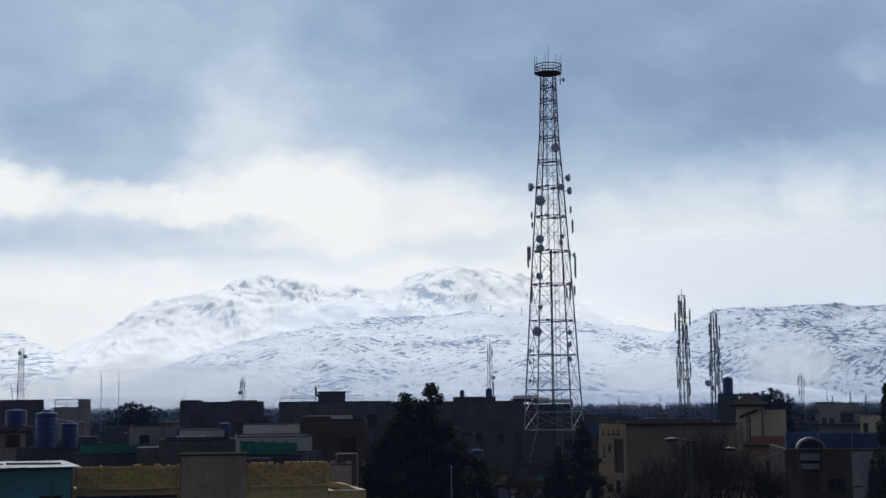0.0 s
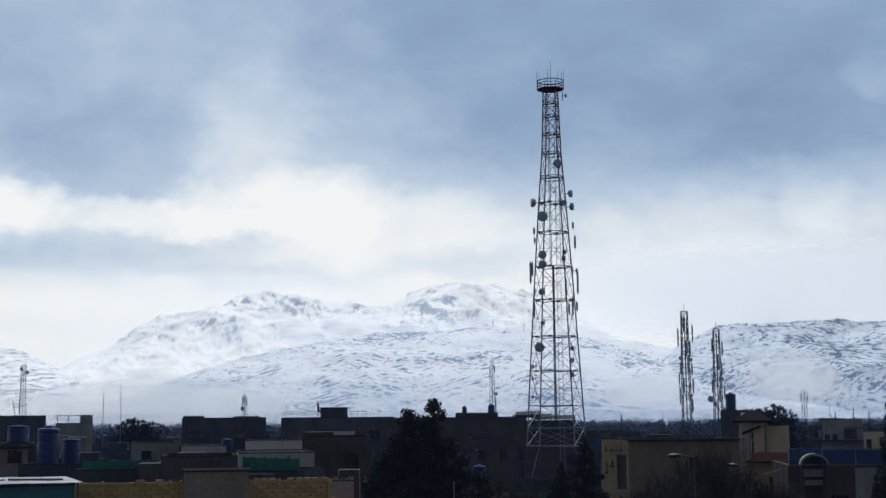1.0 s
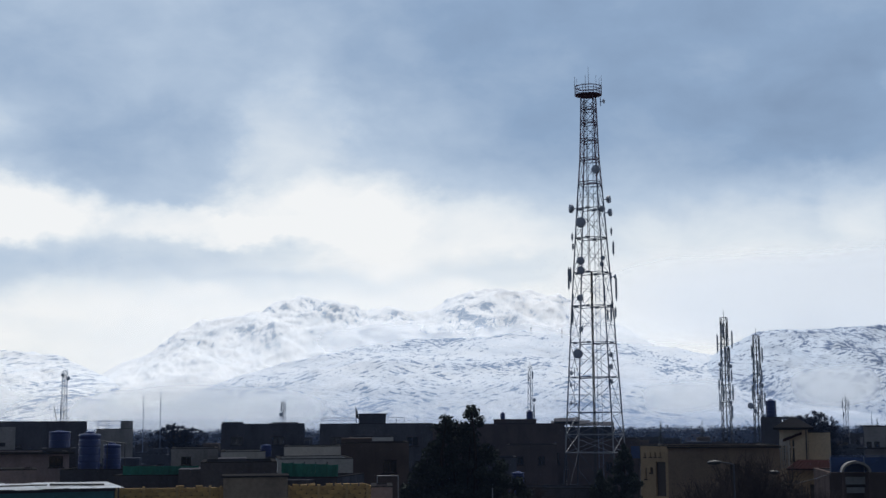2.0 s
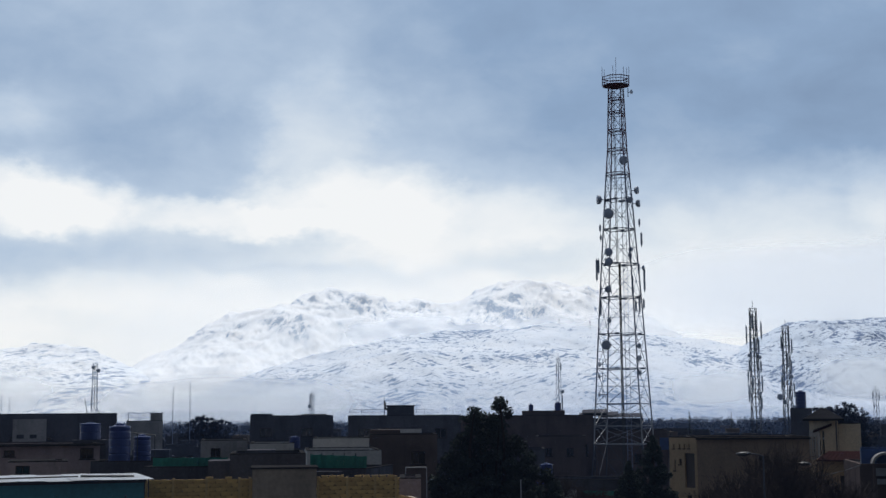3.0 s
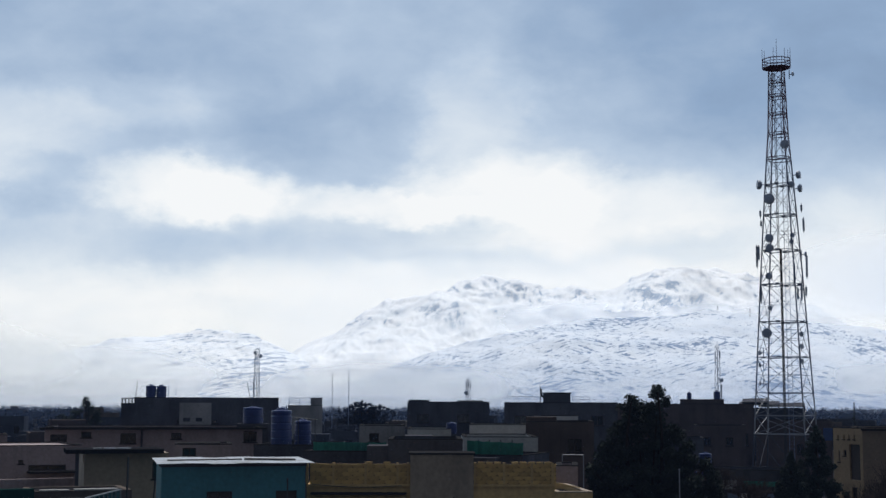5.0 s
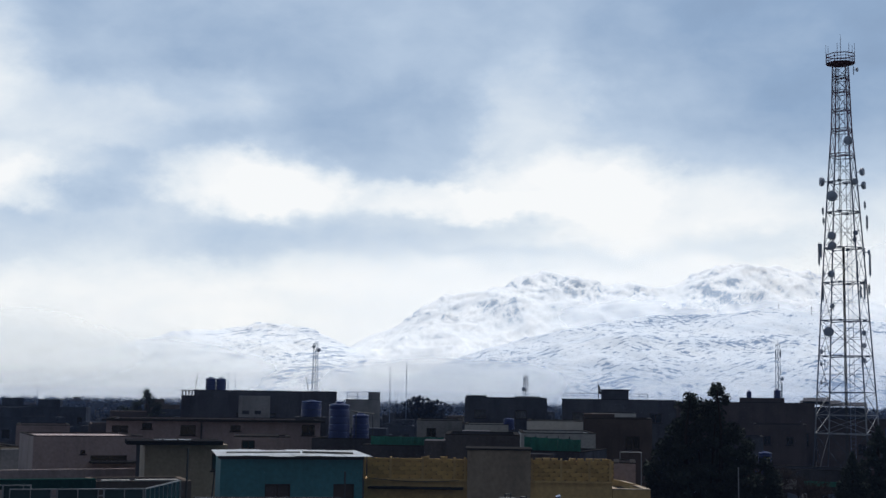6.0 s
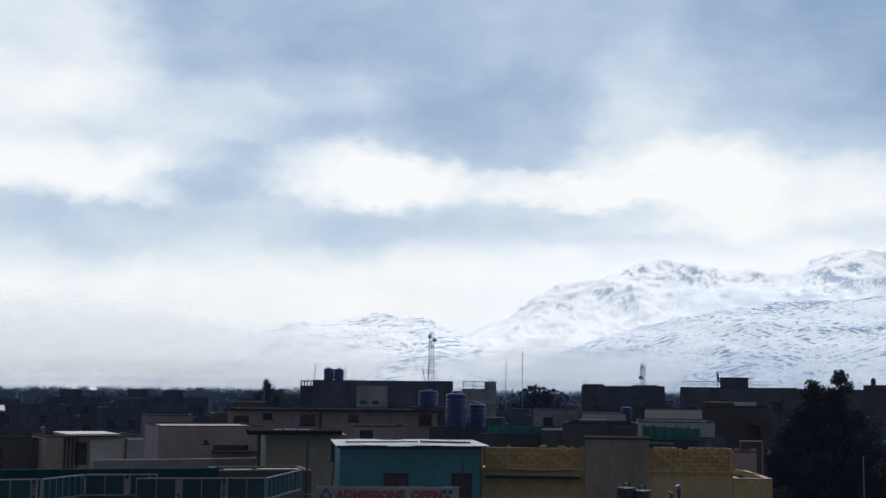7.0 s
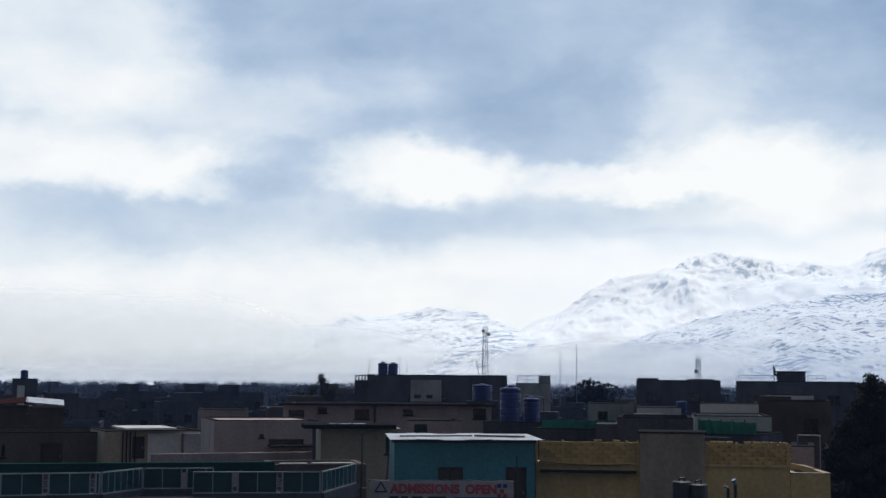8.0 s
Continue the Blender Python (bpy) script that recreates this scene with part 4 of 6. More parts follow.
for i in range(n_sheet):
    g = Geo()
    x0, x1 = -0.2 + (w + 0.5) * i / n_sheet, -0.2 + (w + 0.5) * (i + 1.04) / n_sheet
    cols, lift = 26, 0.012 * (i % 2)
    tip = random.uniform(-0.05, 0.05)
    k = len(g.v)
    for j in range(cols + 1):
        x = x0 + (x1 - x0) * j / cols
        z = 0.009 * math.sin(j * 2 * math.pi / 3.25) + lift
        sag = 0.012 * math.sin(x * 1.1 + i)
        g.v += [(x, -0.40 + tip, 7.625 + z + sag), (x, 2.0, 7.66 + z), (x, 4.5, 7.70 + z + sag)]
    for j in range(cols):
        for q in range(2):
            a = k + 3 * j + q
            g.f.append((a, a + 3, a + 4, a + 1))
    part("roof_sheet", g, M_SHEET, th, "weathered bright zinc sheet", smooth=True)
g = Geo()
for j in range(2):
    g.box(-0.1, w + 0.1, 0.2 + 3.4 * j, 0.3 + 3.4 * j, 7.50, 7.60)
part("rafter", g, M_WOOD, th)
part("fascia", Geo().box(-0.05, w + 0.05, -0.06, -0.004, 7.48, 7.58), M_DARK, th)
solo("iron_pipe", Geo().rod((0.3, 0, 0), (3.4, 0.05, 0.02), 0.035).rod((3.5, 0.02, 0.03), (5.7, 0.2, -0.02), 0.05), M_DARKMETAL,
     "rusty iron pipes lying on zinc roof sheets", "pipe", m @ Matrix.Translation((0, 1.3, 7.71)))
for b, d, e, lean, r in ((-16.0, 55.5, -3.0, 0, 0.035), (-22.5, 55, -2.1, 0.02, 0.045), (-21.5, 56, -2.95, 0.12, 0.03)):
    z = rise(d, e)
    pm = flat_at(b, d)
    pl = thing("roof_pole", "thin dark pole standing beside the teal room", "pole", pm, "poles by the teal room")
    part("shaft", Geo().rod((-lean * 3, 0, 0), (lean, 0, z), r), M_DARKMETAL, pl)
    part("crossbar", Geo().rod((-0.25, -0.02, z * 0.72), (0.25, -0.02, z * 0.72), r * 0.6), M_DARKMETAL, pl)

# the banner below it
bm_ = flat_at(-19.15, 52)
sign = thing("school_banner", "white vinyl banner with red lettering announcing admissions", "banner", bm_)
sz = rise(52, -4.1)
W = 52 * math.tan(radians(3.0))
part("backing", Geo().box(-W, W, 0, 0.04, sz - 1.25, sz), M_BANNER, sign)
fr = Geo()
fr.box(-W - 0.05, W + 0.05, 0.05, 0.1, sz - 0.05, sz + 0.03).box(-W - 0.05, W + 0.05, 0.05, 0.1, sz - 1.3, sz - 1.22)
part("frame", fr, M_DARKMETAL, sign)
for x in (-W * 0.9, W * 0.9):
    part("post", Geo().rod((x, 0.12, 0), (x, 0.12, sz), 0.05), M_DARKMETAL, sign)


def lettering(text, x, z, size, material, parent, y=-0.012):
    cu = bpy.data.curves.new("lettering", "FONT")
    cu.body, cu.size, cu.extrude, cu.align_x = text, size, 0.004, "LEFT"
    cu.materials.append(material)
    cu.offset = 0.022
    ob = new("lettering", cu)
    ob.parent = parent
    ob.matrix_basis = Matrix.Translation((x, y, z)) @ Matrix.Rotation(radians(90), 4, "X")
    return ob


lettering("ADMISSIONS", -W + 0.78, sz - 0.46, 0.46, M_INK_RED, sign)
lettering("OPEN", -W + 3.62, sz - 0.46, 0.46, M_INK_RED, sign)
g = Geo()
for (xa, za), (xb, zb) in (((-0.22, -0.42), (0.22, -0.42)), ((0.22, -0.42), (0, -0.06)), ((0, -0.06), (-0.22, -0.42))):
    g.rod((-W + 0.42 + xa, -0.012, sz + za), (-W + 0.42 + xb, -0.012, sz + zb), 0.035, n=4)
part("emblem", g, M_INK_BLACK, sign, "dark triangle emblem")
g = Geo()
for i, (x, wd) in enumerate(((0.75, 0.34), (1.2, 0.26), (1.6, 0.4), (2.2, 0.7))):
    part("text_bar", Geo().box(-W + x, -W + x + wd, -0.012, -0.004, sz - 0.76, sz - 0.58), M_INK_BLACK, sign)
part("blue_band", Geo().box(-W + 3.2, W - 0.1, -0.012, -0.004, sz - 1.15, sz - 0.6), M_INK_BLUE, sign)
for x, z in ((0, 0), (0.22, 0), (0.11, -0.2), (0, -0.36), (0.22, -0.36)):
    part("cross_mark", Geo().box(W - 0.62 + x, W - 0.47 + x, -0.016, -0.006, sz - 0.24 + z, sz - 0.1 + z), M_INK_RED if z else M_INK_BLUE, sign)

# the ochre house: two parapet runs of pierced blocks, a plain pier between, ledges
th, m, w, h = yellow


def wedge_block(length, high, thick, cut):
    """A parapet block whose lower corners are cut back, so that joints open as small triangles."""
    g = Geo()
    prof = [(0, high * 0.42), (cut, 0), (length - cut, 0), (length, high * 0.42), (length, high), (0, high)]
    n = len(prof)
    g.v += [(x, 0, z) for x, z in prof] + [(x, thick, z) for x, z in prof]
    g.f += [tuple(range(n)), tuple(range(2 * n - 1, n - 1, -1))]
    g.f += [(i, n + i, n + (i + 1) % n, (i + 1) % n) for i in range(n)]
    return g.mesh("block", M_JALI)


def block_run(x0, x1, z0, courses, high, length, cut, gap):
    me = wedge_block(length - gap, high - 0.007, 0.12, cut)
    half = wedge_block(length / 2 - gap, high - 0.007, 0.12, cut * 0.7)
    for c in range(courses):
        x, first = x0, c % 2
        while x < x1 - 0.05:
            step = length / 2 if first or x + length > x1 + 0.01 else length
            first = 0
            ob = part("block", half if step < length else me, M_JALI, th)
            ob.matrix_basis = Matrix.Translation((x + gap / 2, 0.03 + random.uniform(-0.012, 0.012), z0 + c * high))
            x += step
    cap = wedge_block(length * 0.62, 0.09, 0.14, 0.02)
    x = x0 + 0.1
    while x < x1 - 0.3:
        if random.random() < 0.5:
            ob = part("block", cap, M_JALI, th)
            ob.matrix_basis = Matrix.Translation((x, 0.02, z0 + courses * high)) @ Matrix.Rotation(random.uniform(-0.03, 0.03), 4, "Y")
        x += length * random.uniform(0.72, 0.95)


xa, xb, xc, xd = 0.12, local(m, -10.95), local(m, -8.2), w - 0.1
zt = h + 0.005
block_run(xa, xb, zt, 5, 0.172, 0.46, 0.04, 0.008)
block_run(xc + 0.05, xd, zt, 5, 0.172, 0.46, 0.065, 0.008)
for x in (0.0, xa + 1.0, xa + 2.38, xa + 3.75, xb - 0.05, xc, xc + 1.25, xc + 2.45, w - 0.1):
    part("parapet_post", Geo().box(x - 0.035, x + 0.055, 0.0, 0.17, zt, zt + 0.92), M_YELLOW, th)
part("screen_back", Geo().box(xa, xb, 0.19, 0.24, zt, zt + 0.80), M_MORTAR, th)
part("screen_back", Geo().box(xc, xd, 0.19, 0.24, zt, zt + 0.80), M_MORTAR, th)
zp = rise(59, -2.02)
part("pier", Geo().box(xb + 0.06, xc - 0.06, -0.22, 2.4, 0, zp), M_KHAKI, th, "plain khaki plastered stair block")
part("pier_cap", Geo().box(xb - 0.02, xc + 0.02, -0.28, 2.46, zp + 0.003, zp + 0.07), M_COPING, th)
part("ledge", Geo().box(0, xb + 0.05, -0.12, -0.003, h - 0.1, h - 0.02), M_YELLOW, th)
part("ledge", Geo().box(xc - 0.05, w, -0.1, -0.003, h - 0.09, h - 0.03), M_YELLOW, th)
# near-black strip drawn for the line of shade over the lower recess
part("ledge", Geo().box(0.2, xb - 0.1, -0.5, -0.003, h - 0.42, h - 0.33), M_COPING, th)
cu = bpy.data.curves.new("wall_cable", "CURVE")
cu.dimensions, cu.bevel_depth, cu.bevel_resolution = "3D", 0.014, 1
line = cu.splines.new("POLY")
line.points.add(14)
for i, p in enumerate(line.points):
    q = i / 14
    p.co = (0.2 + (xb - 0.5) * q, -0.14, h + 0.02 - 0.42 * q * (1 - q) - 0.06 * q, 1)
cu.materials.append(M_DARKMETAL)
part("wall_cable", cu, M_DARKMETAL, th)
ext = house("low ochre wing with a sloping wall top", (-4.84, 59), (-3.3, 59.3), 6, -3.58, M_YELLOW, [], 0.2, cope_mat=M_KHAKI)
g = Geo()
g.v += [(0, 0, 0), (1.5, 0, 0), (0, 0, 0.33), (0, 0.25, 0), (1.5, 0.25, 0), (0, 0.25, 0.33)]
g.f += [(0, 1, 2), (3, 5, 4), (0, 2, 5, 3), (1, 4, 5, 2), (0, 3, 4, 1)]
ob = part("stair_wall", g, M_YELLOW, ext[0])
ob.matrix_basis = Matrix.Translation((0.02, 2.0, ext[3] + 0.085))
for i, b in enumerate((-9.2, -8.55)):
    dm = flat_at(b, 55)
    z = rise(55, -3.98 - 0.1 * i)
    t_ = thing("steel_drum", "dark grey steel drum with a tap on a roof", "drum", dm @ Matrix.Translation((0, 0, z - 1.3)), "drums on the ochre house")
    part("body", Geo().lathe([(0.34, 0), (0.37, 0.02), (0.37, 0.42), (0.385, 0.44), (0.37, 0.46), (0.37, 0.86), (0.385, 0.88), (0.37, 0.9), (0.37, 1.28), (0.34, 1.3)], 18), M_DARKMETAL, t_, smooth=False)
    part("tap", Geo().rod((-0.1, 0, 1.3), (-0.1, 0, 1.45), 0.03).rod((-0.1, 0, 1.42), (0.12, 0, 1.44), 0.03).rod((0.12, 0, 1.3), (0.12, 0, 1.5), 0.025), M_DARKMETAL, t_)
    part("stand", Geo().box(-0.35, 0.35, -0.35, 0.35, -(z - 1.3), -0.003), M_DARK, t_)
vp = thing("vent_pipe", "bent vent pipe with a bright metal tip", "pipe", flat_at(-7.05, 54))
z = rise(54, -3.95)
part("shaft", Geo().rod((0, 0, 0), (0, 0, z - 0.1), 0.07, n=8).rod((-0.28, 0, 0), (-0.28, 0, z - 0.25), 0.06, n=8), M_DARKMETAL, vp)
part("tip", Geo().rod((0, 0, z - 0.1), (-0.06, -0.05, z + 0.08), 0.07, 0.1, n=8).rod((-0.28, 0, z - 0.25), (-0.42, -0.05, z - 0.17), 0.06, 0.04, n=8), M_STEEL, vp, "bright steel tip")

# the khaki room's slab and post
th, m, w, h = khaki
part("slab", Geo().box(-0.9, w * 0.92, -0.9, 2.6, h + 0.004, h + 0.2), M_ROOF, th, "stained overhanging concrete slab")
part("post", Geo().box(-0.45, -0.28, -0.7, -0.53, 0, h), M_DARK, th)
for a, b in ((0.0, 0.6), (0.7, 1.3), (-0.5, -0.1)):
    part("bundle", Geo().box(a + 0.9, b + 0.9, 0.1, 0.5, h + 0.205, h + 0.24), M_SHEET, th)

# the glazed terrace
gz1, gz0 = rise(50, -3.73), rise(50, -4.62)


def glazed_run(p0, p1, pane_w, label, ornate=True):
    """A run of framed glass panes with doubled, ornamented stiles between pairs."""
    a, b = Vector((p0.x, p0.y, 0)), Vector((p1.x, p1.y, 0))
    along = b - a
    length = along.length
    mm = Matrix.Translation(a) @ Matrix.Rotation(math.atan2(along.y, along.x), 4, "Z")
    t_ = thing("glazed_screen", label, "glass screen", mm, "glazed screens round the terrace")
    part("rail", Geo().box(0, length, -0.03, 0.03, gz1 - 0.04, gz1), M_FRAME, t_)
    part("rail", Geo().box(0, length, -0.03, 0.03, gz0, gz0 + 0.04), M_FRAME, t_)
    part("wall_below", Geo().box(0, length, -0.1, 0.1, 0, gz0 - 0.004), M_DARK, t_)
    x, i = 0.0, 0
    while x < length - 0.1:
        if i % 3 == 2 and ornate:
            wd = 0.22
            for dx in (0, wd - 0.035):
                part("stile", Geo().box(x + dx, x + dx + 0.035, -0.025, 0.025, gz0 + 0.042, gz1 - 0.042), M_FRAME, t_)
            c, zc = x + wd / 2, (gz0 + gz1) / 2
            g = Geo()
            for q in range(10):
                a0, a1 = q * math.pi / 5, (q + 1) * math.pi / 5
                g.rod((c + 0.06 * math.cos(a0), 0, zc + 0.06 * math.sin(a0)), (c + 0.06 * math.cos(a1), 0, zc + 0.06 * math.sin(a1)), 0.014, n=4, caps=False)
            g.box(c - 0.07, c + 0.07, -0.015, 0.015, zc - 0.15, zc - 0.12).box(c - 0.07, c + 0.07, -0.015, 0.015, zc + 0.12, zc + 0.15)
            part("ornament", g, M_FRAME, t_)
        else:
            wd = pane_w
            part("stile", Geo().box(x, x + 0.03, -0.02, 0.02, gz0 + 0.042, gz1 - 0.042), M_FRAME, t_)
            part("pane", Geo().box(x + 0.032, min(x + wd, length) - 0.002, -0.006, 0.006, gz0 + 0.042, gz1 - 0.042), M_SEAGLASS, t_)
        x += wd
        i += 1
    part("stile", Geo().box(length - 0.05, length, -0.032, 0.032, gz0 + 0.042, gz1 - 0.042), M_FRAME, t_)


SC = "white-framed dark green glass screen along a roof terrace"
glazed_run(spot(-42.5, 50), spot(-33.15, 50), 0.69, SC)
glazed_run(spot(-33.1, 50), spot(-31.5, 52.2), 0.4, SC, False)
glazed_run(spot(-31.45, 52.2), spot(-28.6, 52.2), 0.69, SC)
glazed_run(spot(-29.45, 50), spot(-24.2, 50), 0.69, SC)
glazed_run(spot(-24.15, 50.05), spot(-22.75, 55), 0.62, SC, False)
can = thing("green_canopy", "dark green painted sheet canopy over a terrace", "canopy", flat_at(-33, 55.5))
W = 55.5 * math.tan(radians(7.5))
zc = rise(54, -3.42)
part("roof", Geo().box(-W, W * 0.9, -1.0, -0.3, zc - 0.06, zc), M_DKGREEN, can)
part("fascia", Geo().box(-W, W * 0.9, -1.06, -1.004, zc - 0.36, zc + 0.02), M_DKGREEN, can)
for i in range(7):
    x = -W + 0.4 + i * 2.1
    part("post", Geo().box(x, x + 0.1, -0.8, -0.7, 0, zc - 0.065), M_DARKMETAL, can)
terr = house("low brown terrace room with a snow-dusted roof edge", (-26.3, 55.5), (-22.3, 56), 3, -3.45, M_TAN, [], 0.05, coping=False)
part("snow_strip", Geo().box(0.4, 1.5, -0.05, 0.25, terr[3] + 0.003, terr[3] + 0.05), M_WHITE, terr[0], "thin strip of old snow")
part("snow_strip", Geo().box(1.7, 3.4, -0.05, 0.3, terr[3] + 0.003, terr[3] + 0.06), M_WHITE, terr[0], "thin strip of old snow")
th, m, w, h = white_sheds
part("slab", Geo().box(1.0, w - 1.4, -0.5, 4.0, h + 0.09, h + 0.19), M_WHITE, th, "pale projecting roof slab")
part("front_panel", Geo().box(local(m, -31.3), local(m, -29.95), -0.09, -0.004, 0, h - 0.12), M_WHITE, th, "whitewashed shed front")
part("lean_to", Geo().box(local(m, -29.9), w - 0.1, -0.5, -0.004, 0, h - 0.1), M_PLASTER, th)
for x in (0.95, 1.15, 1.35, 1.6):
    part("drain_pipe", Geo().rod((x, -0.06, 0), (x, -0.06, h - 0.02), 0.04), M_COPING, th)
part("lower_wall", Geo().box(2.0, w + 5.5, -2.6, -2.4, 0, rise(73, -3.0)), M_PINK, th)
th, m, w, h = bigpink
part("awning", Geo().box(local(m, -26.4), local(m, -24.4), -1.2, -0.004, rise(88, -2.72), rise(88, -2.65)), M_COPING, th)
th, m, w, h = pink
part("eave", Geo().box(-0.3, w + 0.3, -0.5, -0.064, h - 0.12, h), M_COPING, th)
part("drain_pipe", Geo().rod((local(m, -21.95), -0.08, 2), (local(m, -21.95), -0.08, h - 0.15), 0.06), M_DARK, th)
th, m, w, h = grey_low
part("leaning_sheet", Geo().box(0.1, w * 0.8, 0.3, 3.5, h + 0.02, h + 0.08), M_COPING, th)
part("patch", Geo().box(w * 0.5, w * 0.78, -0.012, -0.003, h - 1.6, h - 0.1), M_PINK, th)


# ---- blue water tanks ----
def water_tank(bearing, d, z, dia, high, label, colour=None, squat=False, group="blue water tanks"):
    r = dia / 2
    t_ = thing("water_tank", label, "water tank", flat_at(bearing, d, z), group)
    prof = [(r * 0.96, 0), (r, high * 0.03)]
    ribs = 4 if not squat else 2
    for i in range(ribs):
        a = high * (0.08 + 0.78 * i / ribs)
        b = high * (0.08 + 0.78 * (i + 1) / ribs)
        prof += [(r, a), (r, b - high * 0.05), (r * 0.95, b - high * 0.035), (r * 0.95, b - high * 0.012)]
    prof += [(r, high * 0.92), (r * 0.96, high * 0.965), (r * 0.45, high * 0.985)]
    part("body", Geo().lathe(prof, 28), M_TANK, t_, smooth=False)
    lid = part("lid", Geo().lathe([(r * 0.4, 0.004), (r * 0.42, high * 0.02), (r * 0.4, high * 0.05), (r * 0.1, high * 0.065)], 20, (0, 0, high * 0.985)), M_TANK, t_)
    part("rim", Geo().lathe([(r * 0.44, 0.0), (r * 0.46, 0.02), (r * 0.44, 0.04)], 16, (0, 0, high * 0.99)), M_TANK, lid)
    part("outlet_pipe", Geo().rod((r * 0.7, -r * 0.75, 0.02), (r * 0.7, -r * 0.75, high * 0.12), 0.03).rod((r * 0.7, -r * 0.75, high * 0.12), (r * 0.5, -r * 0.4, high * 0.12), 0.03), M_STEEL, t_)
    return t_


TANKS = [(-21.62, 132, bigdark[3] - 0.70, 0.96, 1.9), (-21.2, 132, bigdark[3] - 0.70, 0.96, 1.87), (-16.27, 95, tank_roof[3] - 0.2, 1.44, 2.6), (-15.37, 96, tank_roof[3] - 0.2, 1.16, 1.85),
         (-36.2, 182, tank_l[3] - 0.3, 0.95, 1.42), (11.78, 151.5, tank_house[3] - 0.1, 1.12, 1.95), (0.75, 170, back_row[3] - 0.5, 0.6, 1.9), (1.88, 170, back_row[3] - 0.5, 0.84, 2.1),
         (-9.15, 108, grey_b[3] - 0.4, 0.85, 0.9)]
for b, d, z, dia, high in TANKS:
    water_tank(b, d, z, dia, high, "upright blue plastic water tank on a flat roof")
dst = house("small dark roof room beside the pink house", (-18.1, 104.5), (-16.8, 104.5), 3, -0.76, M_DARK, [], 0.01, coping=False)
water_tank(-17.44, 106, dst[3], 1.55, 1.25, "squat blue plastic water tank on a dark room", squat=True)
pf = thing("pipe_frame", "thin steel pipe frame beside blue tanks", "pipe frame", flat_at(-15.2, 94, tank_roof[3] - 0.2))
for x in (-0.6, 0.55):
    part("post", Geo().rod((x, 0, 0), (x, 0, 1.95 - 0.1 * x), 0.03), M_DARKMETAL, pf)
part("crossbar", Geo().rod((-0.9, 0, 2.05), (0.7, 0, 1.88), 0.03), M_DARKMETAL, pf)

# green cloth screens
for hs, x0, x1, e0, e1 in ((green_l, -15.0, -11.95, -1.9, -1.53), (green_r, -8.6, -6.25, -2.05, -1.43)):
    th, m, w, h = hs
    xa, xb = local(m, x0), local(m, x1)
    top = rise(79, e1)
    sc = thing("shade_screen", "green cloth shade screen along a roof edge", "screen", m, "green roof screens")
    n = 5
    for i in range(n):
        a, b = xa + (xb - xa) * i / n, xa + (xb - xa) * (i + 1) / n
        g = Geo()
        for j in range(7):
            x = a + (b - a) * j / 6
            g.v += [(x, 0.4 + 0.05 * math.sin(j * 1.3 + i), h - 0.25), (x, 0.4 + 0.07 * math.sin(j * 1.1 + i * 2), top - 0.03 * math.sin(j * math.pi / 6) - (0.12 * (i / n) if hs is green_r else 0.0))]
            g.v += [(v[0], v[1] + 0.02, v[2]) for v in g.v[-2:]]
        for j in range(6):
            k = 4 * j
            g.f += [(k, k + 4, k + 5, k + 1), (k + 2, k + 3, k + 7, k + 6), (k + 1, k + 5, k + 7, k + 3), (k, k + 2, k + 6, k + 4)]
        part("cloth", g, M_GREEN, sc)
        part("post", Geo().rod((a, 0.5, h - 0.3), (a, 0.5, top + 0.05), 0.03), M_DARKMETAL, sc)
th, m, w, h = green_r
part("roof_block", Geo().box(0.2, w * 0.62, -0.9, 0.2, 0, h - 0.1), M_DARK, th)
part("roof_block", Geo().box(w * 0.4, w, -1.6, -0.95, 0, h - 0.45), M_DARK, th)
th, m, w, h = dark_step
part("roof_block", Geo().box(0.9, w * 0.6, 1.0, 4.0, h - 0.3, h + 0.2), M_DARK, th)
part("roof_block", Geo().box(-1.2, -0.004, 0.5, 5.0, 0, h - 0.35), M_DARK, th)
th, m, w, h = bigdark
part("plaster_patch", Geo().pierced(local(m, -19.15) - local(m, -20.45), h - 2.5, h - 0.45, 0, 0.35, [(0.35, 1.0, h - 2.2, h - 1.85), (1.5, 2.1, h - 2.2, h - 1.85)]), M_PLASTER, th, "pale bare plaster bay").matrix_basis = Matrix.Translation((local(m, -20.45), -0.36, 0))
part("bay_back", Geo().box(local(m, -20.4), local(m, -19.2), -0.012, -0.004, h - 2.45, h - 0.5), M_DARK, th)
part("annex", Geo().box(-1.3, -0.004, 2, 9, 0, h - 0.5), M_DARK, th)
for x in (-1.25, -0.95, -0.65, -0.35):
    part("baluster", Geo().box(x, x + 0.12, 2.0, 2.15, h - 0.5, h - 0.1), M_COPING, th)
part("baluster_rail", Geo().box(-1.3, -0.1, 1.95, 2.2, h - 0.096, h + 0.0), M_COPING, th)
part("rod", Geo().rod((-0.1, 3, h - 0.5), (0.15, 3, h + 1.7), 0.03), M_DARKMETAL, th)
part("rod", Geo().rod((11.0, 6, h - 0.6), (10.6, 6, h + 1.5), 0.03), M_DARKMETAL, th)
th, m, w, h = box_roof
xb0, xb1 = local(m, -5.31), local(m, -4.15)
hb = rise(142, 0.53)
part("stair_room", Geo().box(xb0, xb1, 2, 5.5, h - 0.6, hb), M_DARK, th)
part("stair_roof", Geo().box(xb0 - 0.1, xb1 + 0.1, 1.9, 5.6, hb + 0.003, hb + 0.1), M_COPING, th)
